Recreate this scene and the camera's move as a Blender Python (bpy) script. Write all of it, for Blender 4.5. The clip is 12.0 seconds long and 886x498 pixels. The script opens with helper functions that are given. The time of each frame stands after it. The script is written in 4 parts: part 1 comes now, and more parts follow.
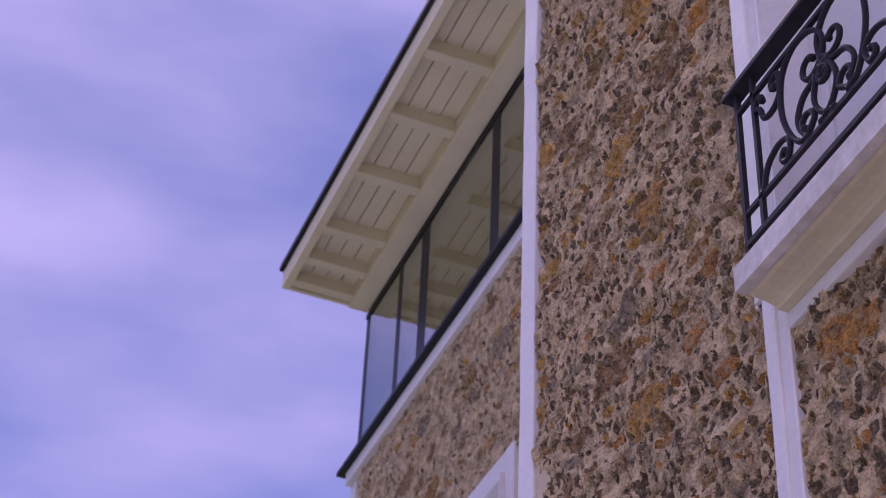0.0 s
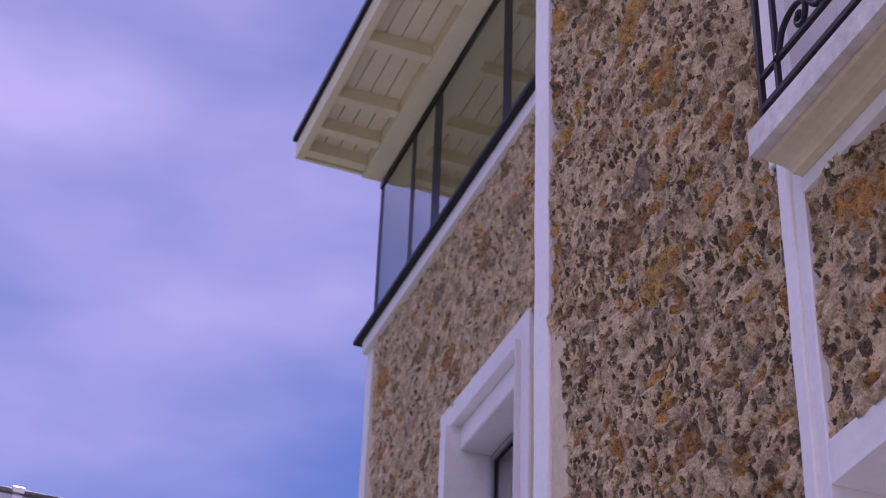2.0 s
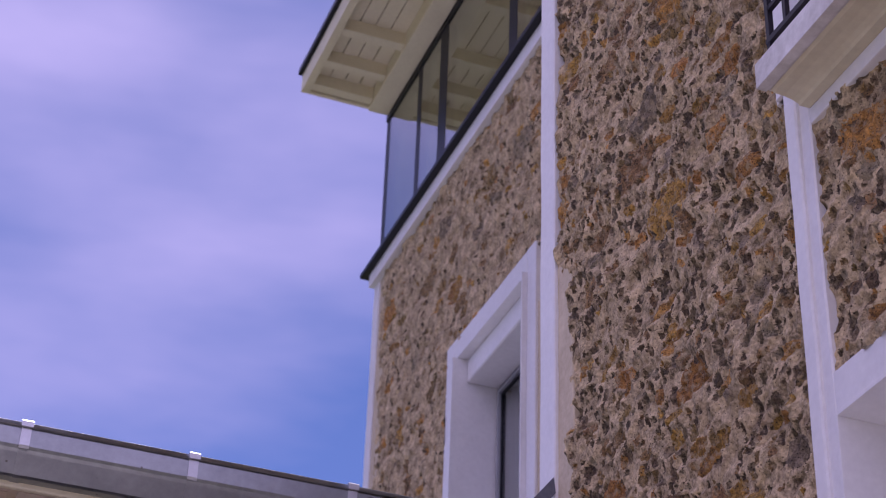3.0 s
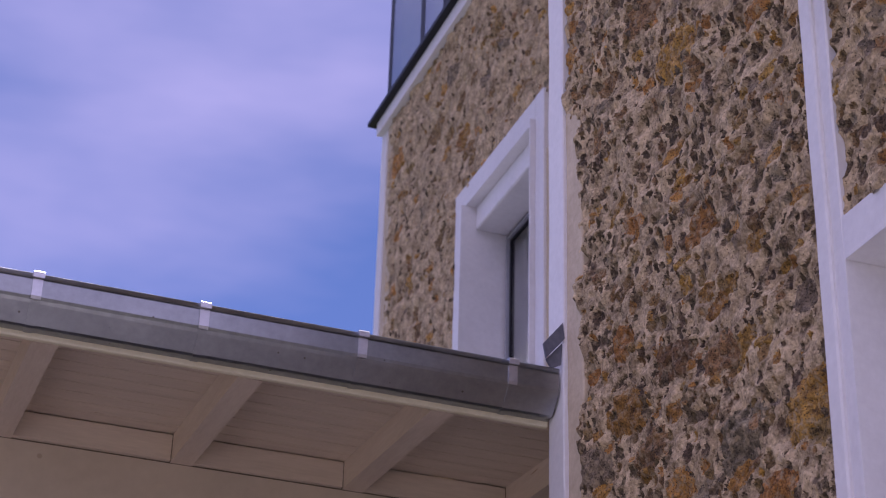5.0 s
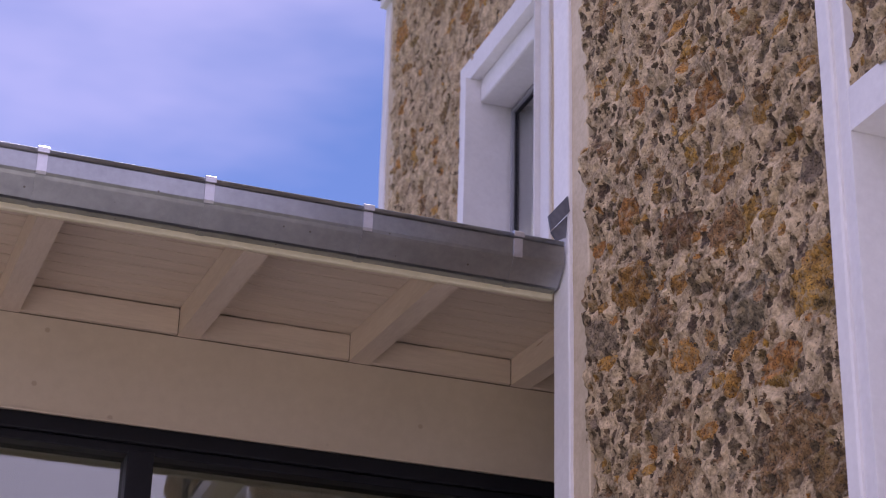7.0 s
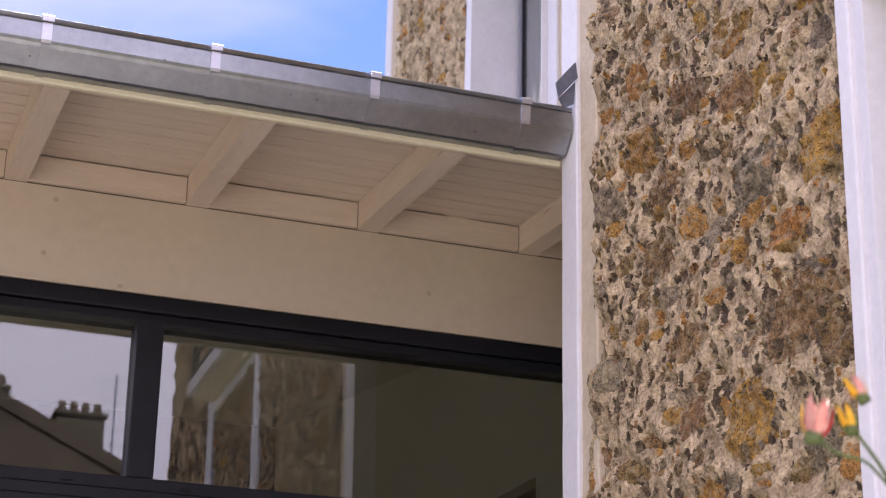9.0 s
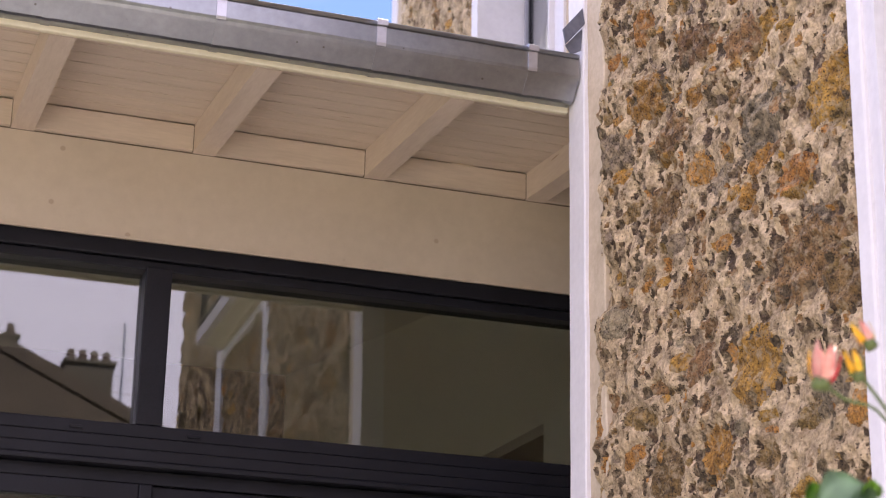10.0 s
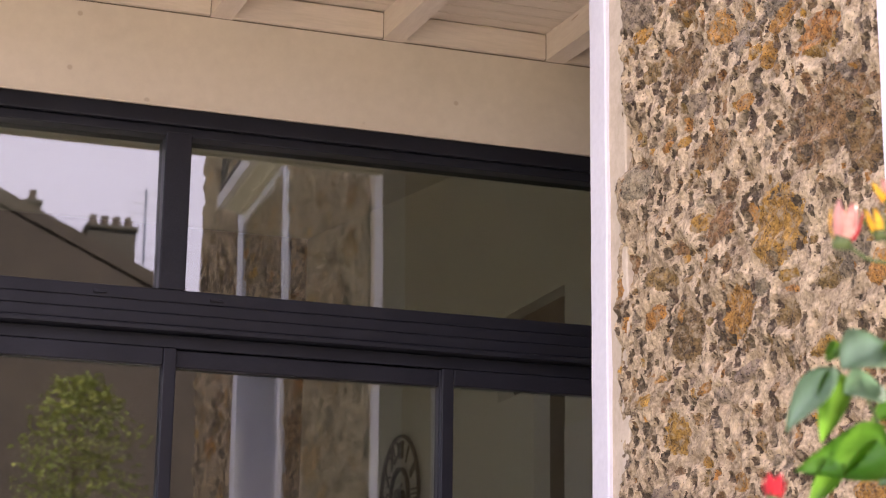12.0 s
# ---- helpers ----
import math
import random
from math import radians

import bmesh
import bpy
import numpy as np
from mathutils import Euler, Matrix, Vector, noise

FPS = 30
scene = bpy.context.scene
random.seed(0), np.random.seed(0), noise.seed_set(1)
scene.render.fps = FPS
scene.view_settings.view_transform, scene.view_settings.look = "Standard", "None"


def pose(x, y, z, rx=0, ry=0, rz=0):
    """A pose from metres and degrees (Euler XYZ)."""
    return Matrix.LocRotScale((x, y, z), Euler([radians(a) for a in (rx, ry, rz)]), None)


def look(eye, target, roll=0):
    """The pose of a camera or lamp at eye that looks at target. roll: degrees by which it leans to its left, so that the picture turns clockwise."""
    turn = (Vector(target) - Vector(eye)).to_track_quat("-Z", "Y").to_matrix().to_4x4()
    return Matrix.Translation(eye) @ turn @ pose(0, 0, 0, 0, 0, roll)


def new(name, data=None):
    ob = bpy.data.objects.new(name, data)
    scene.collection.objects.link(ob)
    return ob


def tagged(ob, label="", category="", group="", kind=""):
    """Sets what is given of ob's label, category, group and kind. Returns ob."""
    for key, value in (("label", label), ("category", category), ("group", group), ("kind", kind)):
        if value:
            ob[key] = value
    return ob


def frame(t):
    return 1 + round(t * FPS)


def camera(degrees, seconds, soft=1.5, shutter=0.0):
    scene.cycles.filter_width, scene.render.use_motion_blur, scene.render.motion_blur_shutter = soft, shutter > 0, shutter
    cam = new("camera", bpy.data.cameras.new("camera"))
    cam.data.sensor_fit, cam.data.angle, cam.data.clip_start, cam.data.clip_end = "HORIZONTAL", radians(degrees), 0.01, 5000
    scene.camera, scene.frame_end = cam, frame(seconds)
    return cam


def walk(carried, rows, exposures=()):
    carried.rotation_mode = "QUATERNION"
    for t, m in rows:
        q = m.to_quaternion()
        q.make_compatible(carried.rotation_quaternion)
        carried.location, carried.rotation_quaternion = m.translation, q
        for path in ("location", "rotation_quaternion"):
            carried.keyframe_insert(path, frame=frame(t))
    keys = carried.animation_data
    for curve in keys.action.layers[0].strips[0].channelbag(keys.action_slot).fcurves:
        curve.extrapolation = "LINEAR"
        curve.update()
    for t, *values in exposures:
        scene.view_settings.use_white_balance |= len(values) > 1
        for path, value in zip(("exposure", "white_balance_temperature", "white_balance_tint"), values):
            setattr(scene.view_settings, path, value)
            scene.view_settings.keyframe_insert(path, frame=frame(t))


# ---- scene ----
cam = camera(26.89, 12.0, soft=1.1)
EYE = 1.4
# seconds, yaw, pitch, lean: a fixed stand, the camera tilts slowly down
ROWS = [
    (0.0, -20.381, 38.905, 2.828), (0.5, -20.231, 38.065, 2.733), (1.0, -20.203, 36.866, 2.556),
    (1.5, -20.131, 35.916, 2.398), (2.0, -20.067, 34.825, 2.281), (2.5, -19.997, 33.784, 2.239),
    (4.5, -19.793, 29.296, 1.755), (5.0, -19.807, 28.044, 1.695), (5.5, -19.787, 27.098, 1.632),
    (6.0, -19.771, 26.216, 1.578), (6.5, -19.756, 25.357, 1.528), (7.0, -19.755, 24.123, 1.472),
    (7.5, -19.728, 22.811, 1.370), (9.5, -19.515, 19.229, 1.172), (10.0, -19.393, 18.395, 1.104),
    (10.5, -19.210, 17.565, 1.064), (11.0, -18.988, 16.543, 0.929), (11.5, -18.912, 15.344, 0.818),
    (12.0, -18.806, 14.133, 0.763),
]
EXPOSURES = [(0.0, 0.28, 5900, 40), (5.0, 0.28, 5900, 31), (7.5, 0.83, 6300, 23), (9.5, 1.52, 6700, 13), (10.5, 1.7, 6850, 15), (12.0, 2.0, 6850, 15)]
cam.data.dof.use_dof, cam.data.dof.focus_distance, cam.data.dof.aperture_fstop = True, 5.3, 7.0
walk(cam, [(t, pose(0, 0, EYE, 90 + p, 0, yaw) @ pose(0, 0, 0, 0, 0, lean)) for t, yaw, p, lean in ROWS], EXPOSURES)

# ---- world and sun ----
SUN_EL, SUN_AZ = 56.0, 4.0
world = bpy.data.worlds.new("sky")
scene.world = world
world.use_nodes = True
wn, wl = world.node_tree.nodes, world.node_tree.links
wn.clear()
w_out, w_bg, w_sky = wn.new("ShaderNodeOutputWorld"), wn.new("ShaderNodeBackground"), wn.new("ShaderNodeTexSky")
w_sky.sky_type, w_sky.sun_disc = "NISHITA", False
w_sky.ozone_density, w_sky.dust_density, w_sky.altitude = 6.0, 0.2, 1500
w_sky.sun_elevation, w_sky.sun_rotation = radians(SUN_EL), radians(SUN_AZ)
w_tc, w_map, w_noise, w_ramp, w_mix = (wn.new(k) for k in ("ShaderNodeTexCoord", "ShaderNodeMapping", "ShaderNodeTexNoise", "ShaderNodeValToRGB", "ShaderNodeMix"))
w_map.inputs["Scale"].default_value = (2.2, 2.2, 6.5)
w_map.inputs["Location"].default_value = (0.35, 0.2, -1.35)
w_noise.inputs["Scale"].default_value, w_noise.inputs["Detail"].default_value, w_noise.inputs["Roughness"].default_value = 1.0, 5.0, 0.5
w_ramp.color_ramp.elements[0].position, w_ramp.color_ramp.elements[1].position = 0.42, 0.78
w_mix.data_type = "RGBA"
wl.new(w_tc.outputs["Generated"], w_map.inputs["Vector"])
wl.new(w_map.outputs["Vector"], w_noise.inputs["Vector"])
w_sep, w_up = wn.new("ShaderNodeSeparateXYZ"), wn.new("ShaderNodeMath")
w_up.operation = "MULTIPLY_ADD"
w_up.inputs[1].default_value = 0.75
w_low = wn.new("ShaderNodeMath")
w_low.operation = "SUBTRACT"
w_low.inputs[1].default_value = 0.12
wl.new(w_tc.outputs["Generated"], w_sep.inputs[0])
wl.new(w_sep.outputs["Z"], w_up.inputs[0])
wl.new(w_noise.outputs["Fac"], w_up.inputs[2])
w_side = wn.new("ShaderNodeMath")
w_side.operation = "MULTIPLY_ADD"
w_side.inputs[1].default_value = -0.33
wl.new(w_sep.outputs["Y"], w_side.inputs[0])
wl.new(w_up.outputs[0], w_side.inputs[2])
wl.new(w_side.outputs[0], w_low.inputs[0])
wl.new(w_low.outputs[0], w_ramp.inputs["Fac"])
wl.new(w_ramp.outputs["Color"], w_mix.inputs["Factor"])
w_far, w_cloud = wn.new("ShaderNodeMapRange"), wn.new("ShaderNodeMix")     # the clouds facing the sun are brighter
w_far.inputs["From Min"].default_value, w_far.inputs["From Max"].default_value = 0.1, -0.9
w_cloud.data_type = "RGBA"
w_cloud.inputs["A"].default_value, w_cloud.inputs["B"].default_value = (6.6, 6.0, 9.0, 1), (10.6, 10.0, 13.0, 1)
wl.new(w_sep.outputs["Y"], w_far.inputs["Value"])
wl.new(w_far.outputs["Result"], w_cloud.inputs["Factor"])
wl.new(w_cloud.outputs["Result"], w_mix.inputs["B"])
w_tint = wn.new("ShaderNodeMix")
w_tint.data_type, w_tint.blend_type = "RGBA", "MULTIPLY"
w_tint.inputs["Factor"].default_value, w_tint.inputs["B"].default_value = 1.0, (1.05, 0.96, 1.07, 1)
wl.new(w_sky.outputs["Color"], w_tint.inputs["A"])
wl.new(w_tint.outputs["Result"], w_mix.inputs["A"])
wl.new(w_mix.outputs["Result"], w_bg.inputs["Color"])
w_bg.inputs["Strength"].default_value = 0.075
wl.new(w_bg.outputs["Background"], w_out.inputs["Surface"])

sun = new("sun", bpy.data.lights.new("sun", "SUN"))
sun.data.energy, sun.data.angle, sun.data.color = 4.2, radians(14), (1.0, 0.95, 0.88)
s_dir = Vector((math.sin(radians(SUN_AZ)) * math.cos(radians(SUN_EL)), math.cos(radians(SUN_AZ)) * math.cos(radians(SUN_EL)), math.sin(radians(SUN_EL))))
sun.matrix_world = look(s_dir * 50, (0, 0, 0))


# ---- materials ----
def material(name, c1, c2, rough=0.8, scale=6.0, fine=60.0, bump=0.15, dist=0.004, metal=0.0, per=None, hue=0.0, spots=None, stretch=(1, 1, 1), dust=None, gain=(0.62, 1.4), span=(0.38, 0.76)):
    """Two-scale procedural surface. per: 'object' or 'island' varies the tone piece by piece. spots: colour, scale and amount of small dark marks."""
    m = bpy.data.materials.new(name)
    m.use_nodes = True
    n, l = m.node_tree.nodes, m.node_tree.links
    b = n["Principled BSDF"]
    tc, mp = n.new("ShaderNodeTexCoord"), n.new("ShaderNodeMapping")
    mp.inputs["Scale"].default_value = stretch
    l.new(tc.outputs["Object"], mp.inputs["Vector"])
    n1, n2 = n.new("ShaderNodeTexNoise"), n.new("ShaderNodeTexNoise")
    for node, s, d in ((n1, scale, 6.0), (n2, fine, 8.0)):
        node.inputs["Scale"].default_value, node.inputs["Detail"].default_value, node.inputs["Roughness"].default_value = s, d, 0.62
        l.new(mp.outputs["Vector"], node.inputs["Vector"])
    mix = n.new("ShaderNodeMix")
    mix.data_type = "RGBA"
    mix.inputs["A"].default_value, mix.inputs["B"].default_value = (*c1, 1), (*c2, 1)
    add = n.new("ShaderNodeMath")
    add.operation = "MULTIPLY_ADD"
    l.new(n2.outputs["Fac"], add.inputs[0])
    add.inputs[1].default_value = 0.55
    half = n.new("ShaderNodeMath")
    half.operation = "MULTIPLY"
    half.inputs[1].default_value = 0.6
    l.new(n1.outputs["Fac"], half.inputs[0])
    l.new(half.outputs[0], add.inputs[2])
    mr = n.new("ShaderNodeMapRange")
    mr.inputs["From Min"].default_value, mr.inputs["From Max"].default_value = span
    l.new(add.outputs[0], mr.inputs["Value"])
    l.new(mr.outputs["Result"], mix.inputs["Factor"])
    col = mix.outputs["Result"]
    if per:
        src = n.new("ShaderNodeObjectInfo").outputs["Random"] if per == "object" else n.new("ShaderNodeNewGeometry").outputs["Random Per Island"]
        hs = n.new("ShaderNodeHueSaturation")
        r1, r2 = n.new("ShaderNodeMapRange"), n.new("ShaderNodeMapRange")
        r1.inputs["To Min"].default_value, r1.inputs["To Max"].default_value = gain
        r2.inputs["To Min"].default_value, r2.inputs["To Max"].default_value = 0.5 - hue, 0.5 + hue
        fr = n.new("ShaderNodeMath")
        fr.operation = "FRACT"
        mu = n.new("ShaderNodeMath")
        mu.operation = "MULTIPLY"
        mu.inputs[1].default_value = 7.31
        l.new(src, mu.inputs[0])
        l.new(mu.outputs[0], fr.inputs[0])
        l.new(src, r1.inputs["Value"])
        l.new(fr.outputs[0], r2.inputs["Value"])
        l.new(r1.outputs["Result"], hs.inputs["Value"])
        l.new(r2.outputs["Result"], hs.inputs["Hue"])
        l.new(col, hs.inputs["Color"])
        col = hs.outputs["Color"]
    if spots:
        vo, rp, sm = n.new("ShaderNodeTexVoronoi"), n.new("ShaderNodeValToRGB"), n.new("ShaderNodeMix")
        vo.inputs["Scale"].default_value = spots[1]
        l.new(mp.outputs["Vector"], vo.inputs["Vector"])
        rp.color_ramp.elements[0].position, rp.color_ramp.elements[1].position = spots[2] * 0.6, spots[2]
        rp.color_ramp.elements[0].color, rp.color_ramp.elements[1].color = (1, 1, 1, 1), (0, 0, 0, 1)
        l.new(vo.outputs["Distance"], rp.inputs["Fac"])
        sm.data_type = "RGBA"
        sm.inputs["B"].default_value = (*spots[0], 1)
        l.new(rp.outputs["Color"], sm.inputs["Factor"])
        l.new(col, sm.inputs["A"])
        col = sm.outputs["Result"]
    if dust:
        dn, dr, dm = n.new("ShaderNodeTexNoise"), n.new("ShaderNodeMapRange"), n.new("ShaderNodeMix")
        dn.inputs["Scale"].default_value, dn.inputs["Detail"].default_value, dn.inputs["Roughness"].default_value = dust[1], 7.0, 0.7
        l.new(mp.outputs["Vector"], dn.inputs["Vector"])
        dr.inputs["From Min"].default_value, dr.inputs["From Max"].default_value, dr.inputs["To Max"].default_value = dust[2], dust[2] + 0.12, dust[3]
        l.new(dn.outputs["Fac"], dr.inputs["Value"])
        dm.data_type = "RGBA"
        dm.inputs["B"].default_value = (*dust[0], 1)
        l.new(dr.outputs["Result"], dm.inputs["Factor"])
        l.new(col, dm.inputs["A"])
        col = dm.outputs["Result"]
    l.new(col, b.inputs["Base Color"])
    b.inputs["Roughness"].default_value, b.inputs["Metallic"].default_value = rough, metal
    if bump:
        bp = n.new("ShaderNodeBump")
        bp.inputs["Strength"].default_value, bp.inputs["Distance"].default_value = bump, dist
        l.new(add.outputs[0], bp.inputs["Height"])
        l.new(bp.outputs["Normal"], b.inputs["Normal"])
    return m


def glass_material(name, r0, tint):
    """A pane: see-through, with a mirror reflection that grows towards grazing angles. r0: the share mirrored head-on."""
    m = bpy.data.materials.new(name)
    m.use_nodes = True
    n, l = m.node_tree.nodes, m.node_tree.links
    n.clear()
    out, mix, tr, gl, lw, pw, mr = (n.new(k) for k in ("ShaderNodeOutputMaterial", "ShaderNodeMixShader", "ShaderNodeBsdfTransparent", "ShaderNodeBsdfGlossy", "ShaderNodeLayerWeight", "ShaderNodeMath", "ShaderNodeMapRange"))
    tr.inputs["Color"].default_value = (*tint, 1)
    gl.inputs["Roughness"].default_value = 0.012
    lw.inputs["Blend"].default_value = 0.5
    pw.operation = "POWER"
    pw.inputs[1].default_value = 5.0
    mr.inputs["To Min"].default_value = r0
    l.new(lw.outputs["Facing"], pw.inputs[0])
    l.new(pw.outputs[0], mr.inputs["Value"])
    l.new(mr.outputs["Result"], mix.inputs[0])
    l.new(tr.outputs[0], mix.inputs[1])
    l.new(gl.outputs[0], mix.inputs[2])
    l.new(mix.outputs[0], out.inputs["Surface"])
    return m


# spots in mortar and stones: the shade of small pits, put into the colour
MORTAR = material("lime_mortar", (0.155, 0.107, 0.054), (0.70, 0.535, 0.32), 0.95, 13.0, 100.0, 0.9, 0.02, spots=((0.10, 0.07, 0.042), 80.0, 0.2), dust=((0.19, 0.125, 0.06), 9.0, 0.53, 0.65), span=(0.42, 0.68))
TONES = (("dark_stone_chip", (0.042, 0.028, 0.015), (0.225, 0.154, 0.081), 50.0), ("ochre_millstone", (0.12, 0.055, 0.013), (0.66, 0.345, 0.075), 22.0),
         ("brown_millstone", (0.055, 0.033, 0.014), (0.42, 0.255, 0.095), 24.0), ("grey_millstone", (0.095, 0.070, 0.043), (0.45, 0.35, 0.22), 26.0))
STONE_OWN, STONE_REST = ([material(n + suffix, a, b, 0.88, sc * 1.4, 150.0, 1.0, 0.03, per=how, hue=0.012, spots=((0.03, 0.021, 0.012), 110.0, 0.26), dust=((0.50, 0.38, 0.22), 34.0, 0.50, 0.8), gain=(0.75, 1.35), span=(0.44, 0.70)) for n, a, b, sc in TONES]
                         for suffix, how in (("", "object"), ("_set", "island")))
CREAM_RENDER = material("cream_lime_render", (0.46, 0.37, 0.25), (0.66, 0.555, 0.40), 0.9, 4.0, 45.0, 0.5, 0.006, spots=((0.36, 0.28, 0.2), 30.0, 0.07))
WHITE_PAINT = material("white_masonry_paint", (0.67, 0.65, 0.65), (0.78, 0.76, 0.76), 0.6, 3.0, 40.0, 0.2, 0.003)
SLAB_PAINT = material("weathered_white_slab_paint", (0.40, 0.37, 0.34), (0.74, 0.71, 0.69), 0.7, 5.0, 26.0, 0.3, 0.003)
MOULD_PAINT = material("cream_moulding_paint", (0.50, 0.445, 0.31), (0.64, 0.58, 0.41), 0.7, 2.5, 30.0, 0.15, 0.002)
EAVE_PAINT = material("cream_eave_paint", (0.66, 0.60, 0.42), (0.76, 0.70, 0.50), 0.6, 3.0, 50.0, 0.15, 0.002)
WOOD_CREAM = material("cream_stained_pine", (0.55, 0.455, 0.345), (0.66, 0.555, 0.43), 0.6, 3.0, 24.0, 0.2, 0.002, stretch=(0.6, 6, 6), spots=((0.40, 0.27, 0.17), 2.6, 0.055))
RAFTER_WOOD = material("cream_stained_rafter", (0.57, 0.46, 0.35), (0.67, 0.56, 0.44), 0.6, 3.0, 24.0, 0.2, 0.002, stretch=(6, 0.6, 6), spots=((0.42, 0.29, 0.19), 2.4, 0.06))
FACADE = material("cream_wall_panel", (0.55, 0.46, 0.345), (0.63, 0.535, 0.41), 0.6, 1.6, 22.0, 0.12, 0.002, stretch=(1, 1, 1), spots=((0.46, 0.36, 0.26), 5.0, 0.06))
JOINT = material("dark_joint", (0.10, 0.075, 0.05), (0.16, 0.12, 0.085), 0.9)
ZINC = material("grey_zinc", (0.27, 0.285, 0.30), (0.38, 0.395, 0.42), 0.28, 5.0, 34.0, 0.08, 0.001, metal=0.9, spots=((0.16, 0.15, 0.14), 16.0, 0.07))
BRACKET_ZINC = material("bright_zinc_strap", (0.52, 0.52, 0.56), (0.66, 0.66, 0.71), 0.36, 8.0, 50.0, 0.1, 0.001, metal=0.85)
SLATE = material("blue_grey_slate", (0.07, 0.075, 0.10), (0.15, 0.155, 0.19), 0.55, 8.0, 60.0, 0.3, 0.003)
ALU = material("anthracite_aluminium", (0.010, 0.010, 0.013), (0.018, 0.018, 0.023), 0.4, 4.0, 200.0, 0.05, 0.0005)
ALU.node_tree.nodes["Principled BSDF"].inputs["Specular IOR Level"].default_value = 0.2
IRON = material("dark_wrought_iron", (0.010, 0.008, 0.013), (0.022, 0.018, 0.026), 0.65, 20.0, 120.0, 0.3, 0.001)
IRON.node_tree.nodes["Principled BSDF"].inputs["Specular IOR Level"].default_value = 0.25
GREY_FRAME = material("grey_window_profile", (0.26, 0.26, 0.29), (0.34, 0.34, 0.37), 0.4, 4.0, 90.0, 0.05, 0.001)
CURTAIN = material("white_net_curtain", (0.68, 0.66, 0.66), (0.80, 0.78, 0.78), 0.9, 3.0, 60.0, 0.1, 0.002, stretch=(1, 5, 0.2))
DOOR_PAINT = material("pale_grey_door_paint", (0.58, 0.57, 0.58), (0.66, 0.65, 0.66), 0.5, 2.0, 60.0, 0.05, 0.001)
ROOM_WALL = material("pale_room_plaster", (0.56, 0.55, 0.51), (0.62, 0.61, 0.56), 0.8, 1.5, 40.0, 0.05, 0.002)
# dark brown that paints in the dimness deep inside the room
ROOM_DARK = material("dark_brown_room_shade", (0.05, 0.042, 0.035), (0.08, 0.068, 0.056), 0.6, 3.0, 40.0, 0.1, 0.002)
FLOOR_TILE = material("warm_floor_tile", (0.30, 0.26, 0.20), (0.38, 0.33, 0.26), 0.5, 2.0, 50.0, 0.1, 0.002)
LAWN = material("lawn", (0.055, 0.065, 0.025), (0.11, 0.12, 0.05), 0.95, 1.2, 40.0, 0.6, 0.02)
PAVING = material("pale_terrace_stone", (0.38, 0.365, 0.32), (0.50, 0.48, 0.42), 0.85, 1.5, 30.0, 0.2, 0.004)
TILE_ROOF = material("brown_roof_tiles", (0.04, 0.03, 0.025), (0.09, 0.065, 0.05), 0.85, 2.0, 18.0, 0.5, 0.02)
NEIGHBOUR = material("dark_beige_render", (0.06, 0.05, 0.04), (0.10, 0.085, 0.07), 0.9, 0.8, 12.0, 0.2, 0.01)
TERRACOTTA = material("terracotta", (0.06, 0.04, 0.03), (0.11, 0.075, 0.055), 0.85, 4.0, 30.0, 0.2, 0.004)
LEAF = material("rose_leaf", (0.05, 0.14, 0.012), (0.14, 0.30, 0.03), 0.4, 12.0, 80.0, 0.2, 0.001, per="object", hue=0.02)
# the bright sheen of lit leaves is put into this paler colour
LEAF_SHEEN = material("pale_leaf_painted_gloss", (0.20, 0.32, 0.20), (0.38, 0.50, 0.36), 0.35, 12.0, 80.0, 0.2, 0.001)
STEM = material("rose_stem", (0.06, 0.10, 0.02), (0.12, 0.15, 0.04), 0.6, 20.0, 90.0, 0.2, 0.001)
PETAL_PINK = material("pink_petal", (0.62, 0.26, 0.23), (0.76, 0.54, 0.46), 0.6, 30.0, 120.0, 0.1, 0.001)
PETAL_RED = material("red_petal", (0.50, 0.02, 0.04), (0.70, 0.07, 0.09), 0.6, 30.0, 120.0, 0.1, 0.001)
PETAL_YELLOW = material("yellow_petal", (0.70, 0.38, 0.02), (0.80, 0.62, 0.10), 0.6, 30.0, 120.0, 0.1, 0.001)
BUSH_LEAF = material("bush_leaf", (0.15, 0.19, 0.025), (0.34, 0.37, 0.07), 0.6, 10.0, 60.0, 0.1, 0.001, per="island", hue=0.02)
BARK = material("bark", (0.07, 0.05, 0.035), (0.14, 0.10, 0.07), 0.9, 10.0, 60.0, 0.5, 0.004)
CLOCK_BLACK = material("black_clock_metal", (0.015, 0.014, 0.013), (0.03, 0.028, 0.026), 0.5, 10.0, 90.0, 0.1, 0.001)
GLASS = glass_material("window_glass", 0.15, (0.80, 0.815, 0.77))
GLASS_CLEAR = glass_material("clear_glass", 0.03, (0.95, 0.96, 0.95))
GLASS_TOP = glass_material("loggia_glass", 0.52, (0.62, 0.68, 0.58))


# ---- building helpers ----
def part(name, bm, mat, parent=None, label="", smooth=False):
    me = bpy.data.meshes.new(name)
    bm.to_mesh(me)
    bm.free()
    if mat:
        me.materials.append(mat)
    if smooth:
        me.polygons.foreach_set("use_smooth", [True] * len(me.polygons))
    ob = new(name, me)
    if parent:
        ob.parent = parent
    if label:
        tagged(ob, label)
    return ob


